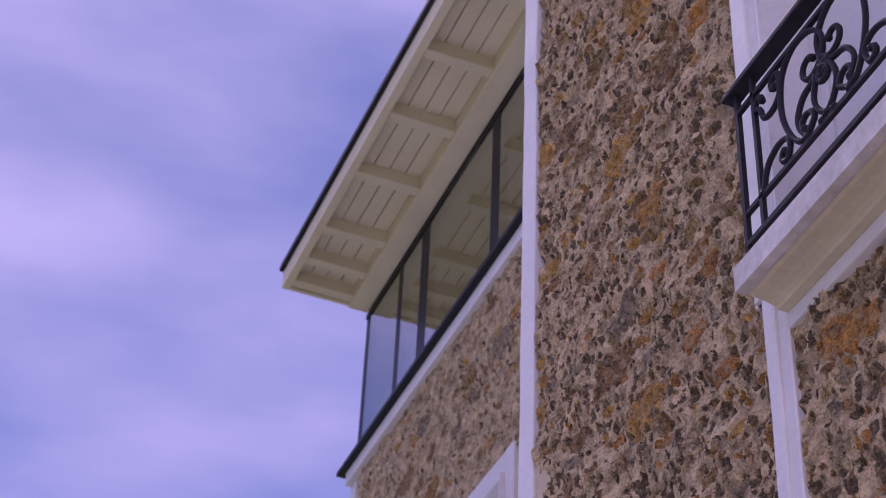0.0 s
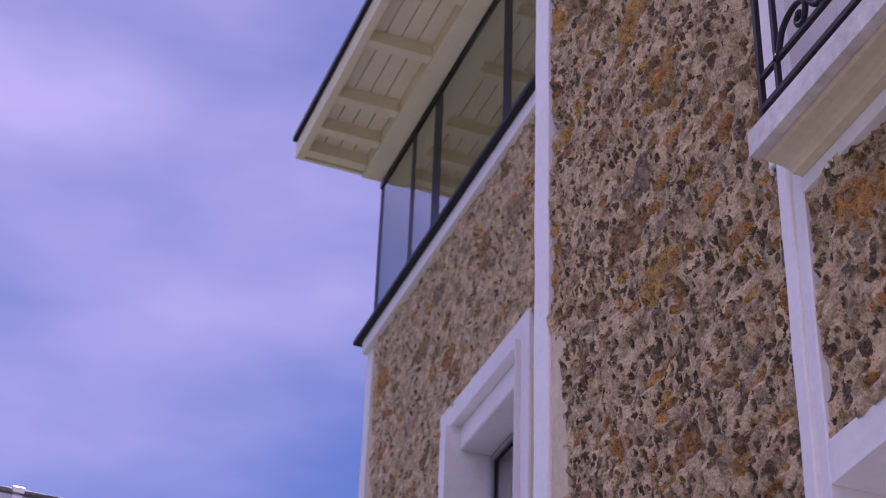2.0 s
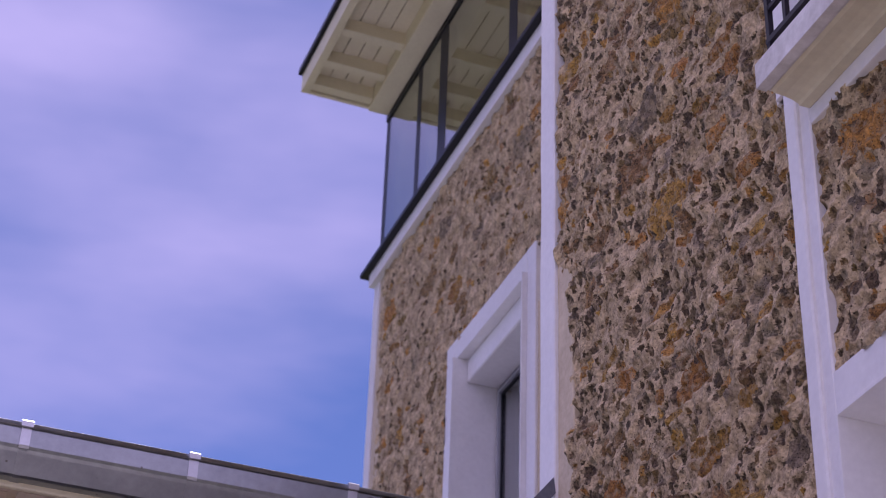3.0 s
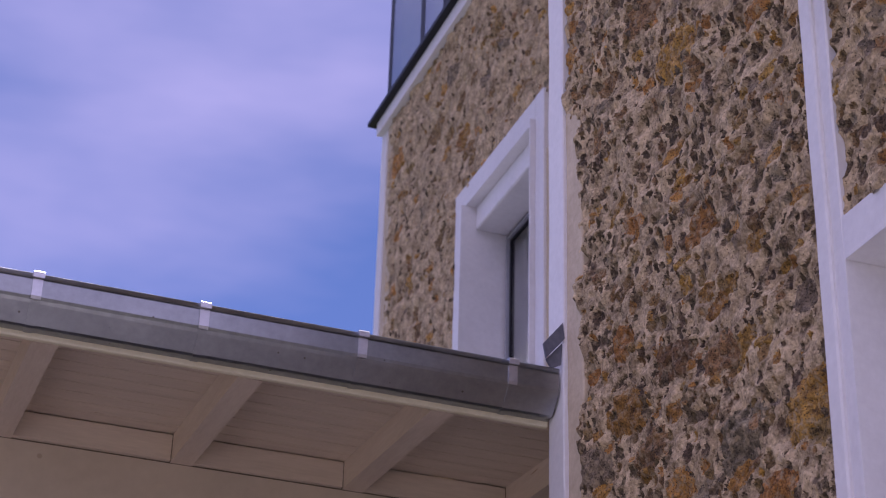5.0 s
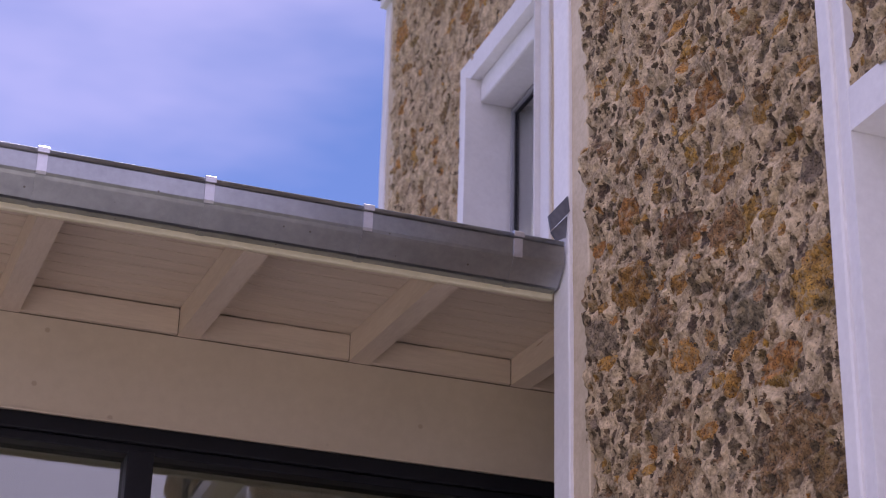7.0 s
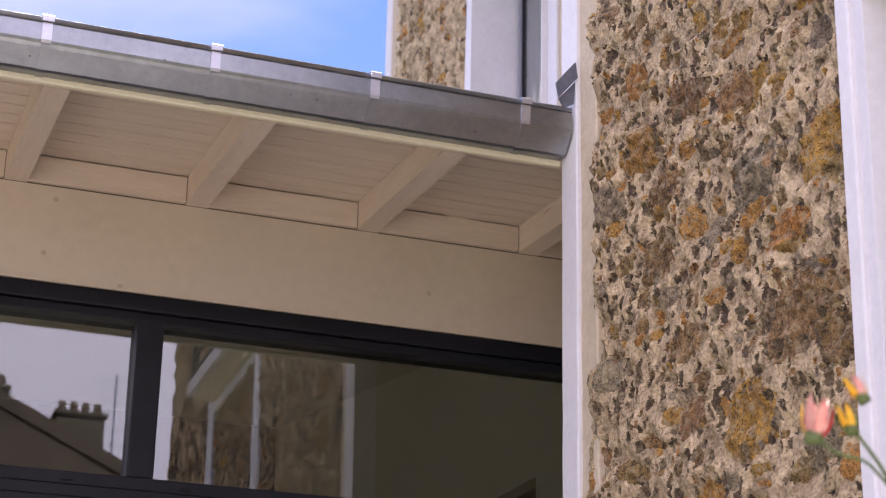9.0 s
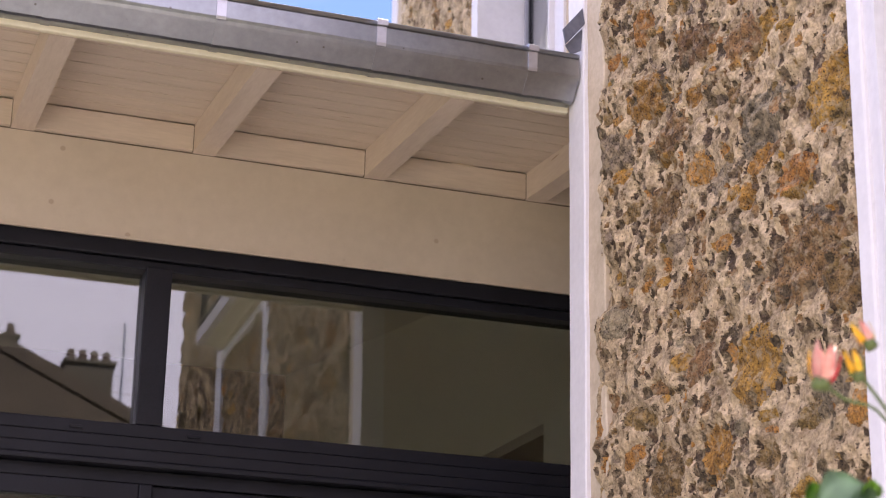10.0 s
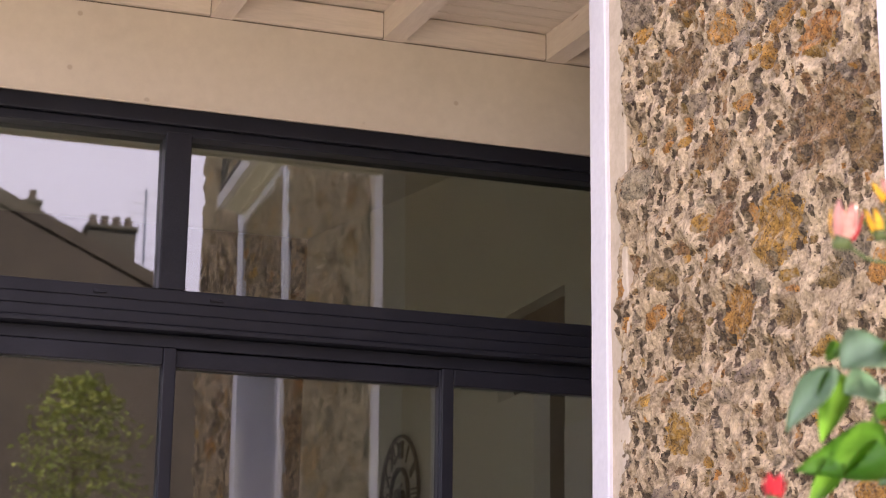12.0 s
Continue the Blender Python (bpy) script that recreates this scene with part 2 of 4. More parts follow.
def add_box(bm, x0, x1, y0, y1, z0, z1, bevel=0.0, turn=None):
    m = Matrix.Translation(((x0 + x1) / 2, (y0 + y1) / 2, (z0 + z1) / 2))
    if turn:
        m = m @ turn
    vs = bmesh.ops.create_cube(bm, size=1.0, matrix=m @ Matrix.Diagonal((x1 - x0, y1 - y0, z1 - z0, 1)))["verts"]
    if bevel:
        bmesh.ops.bevel(bm, geom=list({e for v in vs for e in v.link_edges}), offset=bevel, segments=2, affect="EDGES", profile=0.5)
    return bm


def box(name, dims, mat, parent=None, bevel=0.003, label="", turn=None):
    ob = part(name, add_box(bmesh.new(), *dims, bevel, turn), mat, parent, label)
    if name == "pane":
        ob.visible_shadow = False
    return ob


def thing(name, label, category, group="", kind=""):
    return tagged(new(name), label, category, group, kind)


def prism(name, ring, axis, a, b, mat, parent=None, label="", smooth=False):
    """A closed profile, swept along the x or y axis from a to b. ring: pairs across that axis."""
    bm = bmesh.new()
    put = (lambda s, p: (s, p[0], p[1])) if axis == "x" else (lambda s, p: (p[0], s, p[1]))
    ra, rb = [bm.verts.new(put(a, p)) for p in ring], [bm.verts.new(put(b, p)) for p in ring]
    bm.faces.new(ra), bm.faces.new(rb[::-1])
    for i in range(len(ring)):
        j = (i + 1) % len(ring)
        bm.faces.new((ra[i], ra[j], rb[j], rb[i]))
    bmesh.ops.recalc_face_normals(bm, faces=bm.faces)
    return part(name, bm, mat, parent, label, smooth)


def tube(bm, pts, r, sides=6, taper=1.0):
    """A round bar through the points, closed at both ends."""
    pts = [Vector(p) for p in pts]
    rings = []
    for i, p in enumerate(pts):
        d = (pts[min(i + 1, len(pts) - 1)] - pts[max(i - 1, 0)]).normalized()
        u = d.orthogonal().normalized() if i == 0 else (u - d * u.dot(d)).normalized()
        v = d.cross(u)
        k = r * (1 + (taper - 1) * i / max(1, len(pts) - 1))
        rings.append([bm.verts.new(p + (u * math.cos(a) + v * math.sin(a)) * k) for a in (math.tau * s / sides for s in range(sides))])
    for a, b in zip(rings, rings[1:]):
        for s in range(sides):
            bm.faces.new((a[s], a[(s + 1) % sides], b[(s + 1) % sides], b[s]))
    bm.faces.new(rings[0][::-1]), bm.faces.new(rings[-1])
    return bm


def smooth_path(ctrl, steps=6):
    """Catmull-Rom through the control points."""
    c = [Vector(p) for p in ctrl]
    c = [c[0] * 2 - c[1], *c, c[-1] * 2 - c[-2]]
    out = []
    for i in range(1, len(c) - 2):
        for s in range(steps):
            t = s / steps
            a, b, d, e = c[i - 1:i + 3]
            out.append(0.5 * (2 * b + (d - a) * t + (2 * a - 5 * b + 4 * d - e) * t * t + (3 * b - a - 3 * d + e) * t ** 3))
    return out + [c[-2]]


# ---- rubble masonry ----
TABLE = np.random.RandomState(11).rand(256, 256)


def soft_noise(y, z, freq, seed):
    """Smooth value noise, 0 to 1, on arrays of places on a wall."""
    a, b = y * freq + seed * 17.3, z * freq + seed * 9.1
    i, j = np.floor(a).astype(int), np.floor(b).astype(int)
    f, g = a - i, b - j
    f, g = f * f * (3 - 2 * f), g * g * (3 - 2 * g)
    t = lambda p, q: TABLE[p % 256, q % 256]
    return (t(i, j) * (1 - f) + t(i + 1, j) * f) * (1 - g) + (t(i, j + 1) * (1 - f) + t(i + 1, j + 1) * f) * g


def fractal(y, z, freq, seed, octaves=4):
    return sum(soft_noise(y, z, freq * 2.1 ** k, seed + 3 * k) * 0.5 ** k for k in range(octaves)) / (2 - 2 * 0.5 ** octaves)


def lay_stones(rects, classes, seed, fixed=()):
    """Places of the stones: y, z, half width, half height, turn, kind (0 chip, 1 ochre, 2 brown, 3 grey), set. fixed: the large stones that stand out, as y, z, width, kind."""
    rnd = random.Random(seed)
    y0, y1 = min(r[0] for r in rects), max(r[1] for r in rects)
    z0, z1 = min(r[2] for r in rects), max(r[3] for r in rects)
    out, cells = [], {}
    for y, z, w, kind in fixed:
        cells.setdefault((int(y / 0.12), int(z / 0.12)), []).append((y, z, w * 0.42))
        out.append((y, z, w * 0.5, w * rnd.uniform(0.27, 0.36), rnd.uniform(-0.25, 0.25), kind, rnd.uniform(0.0, 1.0), True))
    for want, lo, hi, large in classes:
        got, squash = 0, 1.75 if large else 1.25
        for _ in range(want * 12):
            if got >= want:
                break
            y, z = rnd.uniform(y0, y1), rnd.uniform(z0, z1)
            if not any(a < y < b and c < z < d for a, b, c, d in rects):
                continue
            if not large and noise.noise(Vector((seed, y * 3.2, z * 4.0))) < rnd.uniform(-0.9, 0.0):
                continue
            s = (lo + (hi - lo) * rnd.random() ** 1.5) / 2
            key = (int(y / 0.12), int(z / 0.12))
            near = [c for i in (-2, -1, 0, 1, 2) for j in (-2, -1, 0, 1, 2) for c in cells.get((key[0] + i, key[1] + j), ())]
            if any((y - c[0]) ** 2 + (squash * (z - c[1])) ** 2 < ((0.84 if large else 0.80) * (s + c[2])) ** 2 for c in near):
                continue
            kind = rnd.choices((1, 2, 3), (0.50, 0.38, 0.12))[0] if large else rnd.choices((0, 1, 2, 3), (0.66, 0.07, 0.20, 0.07))[0]
            ratio = rnd.uniform(0.34, 0.7)
            cells.setdefault(key, []).append((y, z, s))
            out.append((y, z, s, s * ratio if large else s * rnd.uniform(0.95, 1.6), rnd.uniform(-0.3, 0.3) if large else rnd.uniform(-0.5, 0.2), kind, rnd.uniform(-0.5, 1.0) if large else rnd.uniform(0.5, 1.2), large))
            got += 1
    return out


def rubble(parent, x, rects, step, seed, placed, singles):
    """A rough wall face that looks towards -x: raised mortar, with ragged stones sunk in it. singles: how many stones are pieces of their own, the lowest first."""
    order = sorted(range(len(placed)), key=lambda k: (not placed[k][7], placed[k][1]))
    own = set(order[:singles])
    heap = {"mortar": [[], [], None]}
    rest_v, rest_f, rest_m = [], [], []
    for y0, y1, z0, z1 in rects:
        ny, nz = max(2, round((y1 - y0) / step)), max(2, round((z1 - z0) / step))
        gy, gz = np.linspace(y0, y1, ny + 1), np.linspace(z0, z1, nz + 1)
        Y, Z = np.meshgrid(gy, gz, indexing="ij")
        H = 0.050 * (fractal(Y, Z, 5.5, seed) - 0.5) + 0.034 * (fractal(Y, Z, 14, seed + 5, 3) - 0.5) + 0.022 * (fractal(Y, Z, 32, seed + 8, 2) - 0.5)
        CY_, CZ_ = (Y[:-1, :-1] + Y[1:, 1:]) / 2, (Z[:-1, :-1] + Z[1:, 1:]) / 2
        label = np.full((ny, nz), -1)
        for k, (sy, sz, a, b, turn, kind, lift, large) in enumerate(placed):
            r = 1.5 * max(a, b)
            i0, i1 = np.searchsorted(gy, (sy - r, sy + r))
            j0, j1 = np.searchsorted(gz, (sz - r, sz + r))
            if i1 - i0 < 2 or j1 - j0 < 2:
                continue
            co, si = math.cos(turn), math.sin(turn)

            def reach(P, Q):
                u, v = (P - sy) * co + (Q - sz) * si, -(P - sy) * si + (Q - sz) * co
                d = (np.abs(u / a) ** 2.4 + np.abs(v / b) ** 2.4) ** (1 / 2.4)
                return d + (0.95 if large else 0.42) * (fractal(P, Q, 0.7 / a, seed + k % 50, 3) - 0.5) + (0.2 if large else 0.1) * (soft_noise(P, Q, 110, k % 40) - 0.5)

            d = reach(Y[i0:i1, j0:j1], Z[i0:i1, j0:j1])
            sunk = np.clip((1.15 - d) / (0.5 if large else 0.95), 0, 1)
            rough = fractal(Y[i0:i1, j0:j1], Z[i0:i1, j0:j1], 36 if large else 40, seed + 21, 2) - 0.5
            if large:
                H[i0:i1, j0:j1] += sunk * (0.008 * lift - 0.004 + 0.026 * rough) - 0.005 * np.exp(-((d - 1.05) / 0.2) ** 2)
            else:
                H[i0:i1, j0:j1] += -sunk * (0.008 * lift - 0.008 * rough) + 0.003 * np.exp(-((d - 1.3) / 0.25) ** 2)
            c = reach(CY_[i0:i1, j0:j1], CZ_[i0:i1, j0:j1])
            block = label[i0:i1, j0:j1]
            block[c < 1.0] = k
        P = np.stack([x - H, Y, Z], -1).reshape(-1, 3)
        ii, jj = np.meshgrid(np.arange(ny), np.arange(nz), indexing="ij")
        q = (ii * (nz + 1) + jj).ravel()
        quads = np.stack([q, q + 1, q + nz + 2, q + nz + 1], -1)
        flat = label.ravel()

        def cut(sel):
            used, inv = np.unique(quads[sel], return_inverse=True)
            return P[used], inv.reshape(-1, 4)

        v, f = cut(flat == -1)
        base = sum(len(c) for c in heap["mortar"][0])
        heap["mortar"][0].append(v), heap["mortar"][1].append(f + base)
        for k in np.unique(flat):
            if k < 0:
                continue
            v, f = cut(flat == k)
            kind, large = placed[k][5], placed[k][7]
            if k in own:
                me = bpy.data.meshes.new("stone")
                me.from_pydata(v.tolist(), [], f.tolist())
                me.polygons.foreach_set("use_smooth", [True] * len(f))
                me.materials.append(STONE_OWN[kind])
                ob = new("stone" if large else "stone_chip", me)
                ob.parent = parent
            else:
                base = sum(len(c) for c in rest_v)
                rest_v.append(v), rest_f.append(f + base), rest_m.append(np.full(len(f), kind))
    for name, vs, fs, mats, idx, label_ in (("mortar", *heap["mortar"][:2], [MORTAR], None, "uneven pinkish beige lime mortar"),
                                            ("stone_chips", rest_v, rest_f, STONE_REST, rest_m, "small dark stone chips set in mortar")):
        if not vs:
            continue
        me = bpy.data.meshes.new(name)
        me.from_pydata(np.concatenate(vs).tolist(), [], np.concatenate(fs).tolist())
        for m in mats:
            me.materials.append(m)
        if idx:
            me.polygons.foreach_set("material_index", np.concatenate(idx).astype(np.int32))
        me.polygons.foreach_set("use_smooth", [True] * len(me.polygons))
        ob = new(name, me)
        ob.parent = parent
        tagged(ob, label_, kind="stuff")


# ---- ground ----
bm = bmesh.new()
bmesh.ops.create_grid(bm, x_segments=40, y_segments=40, size=400)
tagged(part("ground", bm, LAWN), "short green garden lawn", "ground", kind="structure")
tagged(box("pavement", (-9.0, 9.0, -12.0, 6.1, -0.1, 0.012), PAVING, None, 0), "pale stone terrace paving", "pavement", kind="structure")

# ---- near house block: stone wall that looks towards -x ----
XA, YA0, YA1, ZA = 2.22, 1.15, 5.105, 9.9
BAY0, BAY1 = 2.41, 3.335          # clear bay of the windows
LOW0, LOW1, UP0, UP1 = 1.75, 3.48, 4.49, 7.6
bm = bmesh.new()
x0, x1 = XA + 0.09, XA + 0.45
for y0, y1, z0, z1 in ((YA0, BAY0, 0, ZA), (BAY1, YA1, 0, ZA), (BAY0, BAY1, 0, LOW0), (BAY0, BAY1, LOW1, UP0 - 0.05), (BAY0, BAY1, UP1, ZA)):
    add_box(bm, x0, x1, y0, y1, z0, z1)
add_box(bm, x1, 8.0, YA1 - 0.4, YA1, 0, ZA)
add_box(bm, x1, 8.0, YA0, YA0 + 0.4, 0, ZA)
add_box(bm, 7.6, 8.0, YA0 + 0.4, YA1 - 0.4, 0, ZA)
wall_a = tagged(part("wall_east", bm, CREAM_RENDER), "rough millstone rubble wall with beige mortar", "wall", kind="structure")
box("roof_slab", (x1, 7.6, YA0 + 0.4, YA1 - 0.4, ZA - 0.3, ZA - 0.05), CREAM_RENDER, wall_a, 0)
RECTS_A = [(3.44, 4.92, 1.75, 3.0), (3.44, 4.885, 3.0, 4.8), (3.455, 4.978, 4.8, 7.3), (BAY0, BAY1, 3.58, 4.345)]
OCHRE, BROWN, GREY = 1, 2, 3
BOLD_A = [(4.55, 3.56, 0.24, OCHRE), (3.91, 3.23, 0.28, GREY), (4.25, 3.22, 0.15, OCHRE), (3.73, 3.02, 0.19, OCHRE), (3.70, 2.82, 0.29, BROWN),
          (4.41, 3.38, 0.20, BROWN), (4.48, 3.20, 0.23, BROWN), (4.24, 3.60, 0.20, BROWN), (3.57, 3.17, 0.20, OCHRE), (4.80, 3.47, 0.20, GREY),
          (4.30, 2.90, 0.20, BROWN), (4.18, 2.42, 0.21, OCHRE), (3.99, 2.60, 0.26, OCHRE), (4.77, 2.92, 0.18, GREY), (3.62, 2.47, 0.20, GREY),
          (3.55, 2.69, 0.18, BROWN), (4.56, 2.15, 0.17, OCHRE), (4.18, 4.59, 0.24, OCHRE), (4.38, 4.88, 0.21, BROWN), (3.09, 4.17, 0.24, OCHRE),
          (4.11, 6.29, 0.22, OCHRE), (3.97, 5.93, 0.21, BROWN), (4.26, 5.92, 0.20, BROWN), (4.08, 5.35, 0.24, OCHRE)]
rubble(wall_a, XA + 0.014, RECTS_A, 0.0045, 1, lay_stones(RECTS_A, ((70, 0.12, 0.24, True), (260, 0.05, 0.11, True), (4300, 0.014, 0.040, False)), 1, BOLD_A), 300)
FAR_A = [(YA0, 2.29, 0.4, 8.4), (BAY0, BAY1, 0.4, 1.67)]
rubble(wall_a, XA + 0.012, FAR_A, 0.013, 2, lay_stones([(YA0, 2.29, 1.5, 6.5)], ((40, 0.12, 0.30, True), (420, 0.05, 0.11, False)), 2), 0)


def rough_strip(name, x, y0, y1, z0, z1, proud, mat, parent, label, wob=0.006, seed=0):
    """An upright plaster band with slightly hand-drawn edges; its face stands at x, or proud of it past 3 cm."""
    x += 0.03
    bm = bmesh.new()
    n = max(4, round((z1 - z0) / 0.06))
    rows = []
    for i in range(n + 1):
        z = z0 + (z1 - z0) * i / n
        a = y0 + wob * (noise.noise(Vector((seed, z * 3, 0))) + 0.6 * noise.noise(Vector((seed, z * 11, 4))))
        b = y1 + wob * (noise.noise(Vector((seed + 9, z * 3, 0))) + 0.6 * noise.noise(Vector((seed + 9, z * 11, 4))))
        p = proud + 0.003 * noise.noise(Vector((seed, z * 4, 7)))
        rows.append([bm.verts.new(c) for c in ((x + 0.07, a, z), (x - p + 0.004, a, z), (x - p, a + 0.006, z), (x - p, b - 0.006, z), (x - p + 0.004, b, z), (x + 0.07, b, z))])
    for r, s in zip(rows, rows[1:]):
        for k in range(5):
            bm.faces.new((r[k], r[k + 1], s[k + 1], s[k]))
    bm.faces.new(rows[0]), bm.faces.new(rows[-1][::-1])
    bmesh.ops.recalc_face_normals(bm, faces=bm.faces)
    return part(name, bm, mat, parent, label)


rough_strip("corner_band", XA, 4.985, 5.108, 0.0, 8.6, 0.030, WHITE_PAINT, wall_a, "smooth white painted corner band", 0.003, 1)
rough_strip("render_edge", XA, 4.868, 4.99, 0.0, 4.84, 0.016, CREAM_RENDER, wall_a, "rough cream rendered edge beside the stones", 0.014, 2)
trim = thing("window_surround", "white painted plaster surround joining two windows", "trim", kind="structure")
rough_strip("jamb_band", XA, BAY1, 3.452, 0.8, 4.498, 0.032, WHITE_PAINT, trim, "", 0.003, 3)
rough_strip("jamb_band", XA, BAY1 + 0.045, 3.438, 0.8, 4.498, 0.044, WHITE_PAINT, trim, "", 0.001, 4)
rough_strip("jamb_band", XA, BAY1 + 0.01, 3.49, 4.5, UP1, 0.032, WHITE_PAINT, trim, "", 0.003, 5)
rough_strip("jamb_band", XA, BAY1 + 0.05, 3.47, 4.5, UP1, 0.046, WHITE_PAINT, trim, "", 0.001, 15)
rough_strip("jamb_band", XA, 2.275, BAY0, 0.8, 4.498, 0.032, WHITE_PAINT, trim, "", 0.003, 6)
rough_strip("jamb_band", XA, 2.275, BAY0, 4.5, UP1, 0.032, WHITE_PAINT, trim, "", 0.003, 7)
box("lintel_band", (XA - 0.002, XA + 0.1, BAY0, BAY1, LOW1, 3.592), WHITE_PAINT, trim)
box("under_band", (XA - 0.001, XA + 0.1, BAY0, BAY1, 4.335, 4.385), WHITE_PAINT, trim)
box("lintel_band", (XA - 0.002, XA + 0.1, BAY0, BAY1, UP1, UP1 + 0.12), WHITE_PAINT, trim)


def shutters(name, x, y0, y1, z0, z1, label):
    """A pair of panelled shutters, set in a reveal; they look towards -x."""
    w = thing(name, label, "window", kind="structure")
    box("reveal_lining", (XA - 0.01, x + 0.08, y1 - 0.012, y1 - 0.001, z0, z1), WHITE_PAINT, w, 0.001)
    box("reveal_lining", (XA - 0.01, x + 0.08, y0 + 0.001, y0 + 0.012, z0, z1), WHITE_PAINT, w, 0.001)
    box("reveal_lining", (XA - 0.01, x + 0.08, y0 + 0.013, y1 - 0.013, z1 - 0.012, z1 - 0.001), WHITE_PAINT, w, 0.001)
    y0, y1 = y0 + 0.013, y1 - 0.013
    z1 -= 0.013
    mid = (y0 + y1) / 2
    for a, b in ((y0, mid - 0.003), (mid + 0.003, y1)):
        for c, d in ((a, a + 0.07), (b - 0.07, b)):
            box("stile", (x, x + 0.06, c, d, z0, z1), DOOR_PAINT, w)
        for c in (z0, z1 - 0.08):
            box("rail", (x, x + 0.06, a + 0.07, b - 0.07, c, c + 0.08), DOOR_PAINT, w)
        box("panel", (x + 0.012, x + 0.04, a + 0.07, b - 0.07, z0 + 0.08, z1 - 0.08), DOOR_PAINT, w, 0.002)
    return w


shutters("window_1", XA + 0.16, BAY0, BAY1, UP0 + 0.02, UP1, "pale grey closed double shutters behind an iron guard")
shutters("window_2", XA + 0.24, BAY0, BAY1, LOW0, LOW1, "white painted closed double shutters in a deep reveal")
box("window_sill", (XA - 0.09, XA + 0.3, 2.25, 3.50, LOW0 - 0.09, LOW0), WHITE_PAINT, trim, 0.008)

# ---- window ledge and iron guard ----
ledge = thing("window_ledge", "weathered white ledge with a cream moulding underneath", "ledge")
xf = 2.065
prism("slab", [(xf, 4.405), (xf, 4.485), (xf + 0.008, 4.495), (XA + 0.03, 4.50), (XA + 0.03, 4.412), (xf + 0.035, 4.412), (xf + 0.03, 4.405)], "y", 2.405, 3.336, SLAB_PAINT, ledge)
cove = [(xf + 0.04, 4.4115)] + [(xf + 0.05 + 0.075 * math.sin(a), 4.385 + 0.02 * math.cos(a)) for a in (0.0, 0.4, 0.8, 1.2, 1.57)] + [(XA - 0.012, 4.386), (XA + 0.03, 4.386), (XA + 0.03, 4.4115)]
prism("moulding", cove, "y", 2.41, 3.332, MOULD_PAINT, ledge)

guard = thing("window_guard", "dark wrought-iron window guard with scrollwork, on the ledge", "railing")
XG = 2.085


def bar(name, u0, v0, u1, v1, r=0.010, sides=4):
    return part(name, tube(bmesh.new(), [(XG, 3.29 - u0, 4.53 + v0), (XG, 3.29 - u1, 4.53 + v1)], r, sides), IRON, guard)


W = 0.86
box("handrail", (XG - 0.026, XG + 0.026, 3.29 - W - 0.03, 3.325, 5.075, 5.098), IRON, guard, 0.005)
bar("post", 0.01, -0.03, 0.01, 0.55, 0.011), bar("post", W - 0.01, -0.03, W - 0.01, 0.55, 0.011)
bar("upright", 0.095, 0.0, 0.095, 0.55, 0.010), bar("upright", W - 0.095, 0.0, W - 0.095, 0.55, 0.010)
bar("bottom_rail", 0.0, 0.0, W, 0.0, 0.012), bar("bottom_rail", 0.0, 0.105, W, 0.105, 0.010), bar("top_rail", 0.0, 0.475, W, 0.475, 0.010)


def scroll(ctrl, r=0.009):
    """One bent bar of the guard and its mirror image; a round bead closes its curled ends."""
    for side in (0, 1):
        pts = smooth_path([(XG, 3.29 - (W - u if side else u), 4.53 + v) for u, v in ctrl], 6)
        bm = tube(bmesh.new(), pts, r, 6)
        for e in (pts[0], pts[-1]):
            bmesh.ops.create_icosphere(bm, subdivisions=1, radius=r * 1.5, matrix=Matrix.Translation(e))
        part("scroll", bm, IRON, guard, smooth=True)


def curl(cx, cz, r, a0, a1, n=6):
    """Points that wind inwards round (cx, cz)."""
    return [(cx + r * (1 - 0.62 * i / n) * math.cos(a0 + (a1 - a0) * i / n), cz + r * (1 - 0.62 * i / n) * math.sin(a0 + (a1 - a0) * i / n)) for i in range(n + 1)]


scroll(curl(0.375, 0.345, 0.05, -1.0, -5.6)[::-1] + [(0.44, 0.345), (0.435, 0.41), (0.38, 0.462), (0.30, 0.468), (0.238, 0.41), (0.225, 0.29), (0.26, 0.185), (0.31, 0.13)] + curl(0.332, 0.172, 0.042, -1.2, 4.0)[1:])
scroll([(0.33, 0.125), (0.293, 0.20), (0.325, 0.262), (0.385, 0.28), (0.41, 0.30)] + curl(0.43, 0.262, 0.03, 1.8, -3.5)[1:])
scroll([(0.40, 0.295), (0.43, 0.305), (0.46, 0.285), (0.484, 0.213), (0.455, 0.15), (0.40, 0.12)])
scroll(curl(0.125, 0.425, 0.028, -1.6, -6.5)[::-1] + [(0.14, 0.352), (0.185, 0.345), (0.225, 0.375)] + curl(0.205, 0.425, 0.032, 0.0, 5.0)[1:])
scroll([(0.105, 0.11), (0.13, 0.175), (0.175, 0.205), (0.22, 0.207), (0.25, 0.18)] + curl(0.222, 0.155, 0.03, -0.3, -4.6)[1:])

# ---- far house block: stone wall set back, with a glazed storey on top ----
XC, YC1 = 3.3, 10.5
FAR = Matrix.Identity(4)
WY0, WY1, WZ = 7.765, 8.80, 6.69
bm = bmesh.new()
for y0, y1, z0, z1 in ((5.3, WY0, 0, 8.13), (WY1, YC1 - 0.01, 0, 8.13), (WY0, WY1, 0, 4.9), (WY0, WY1, WZ, 8.13)):
    add_box(bm, XC + 0.09, XC + 0.45, y0, y1, z0, z1)
add_box(bm, XC + 0.45, 8.0, YC1 - 0.4, YC1 - 0.01, 0, 8.13)
add_box(bm, 7.6, 8.0, 5.3, YC1 - 0.4, 0, 8.13)

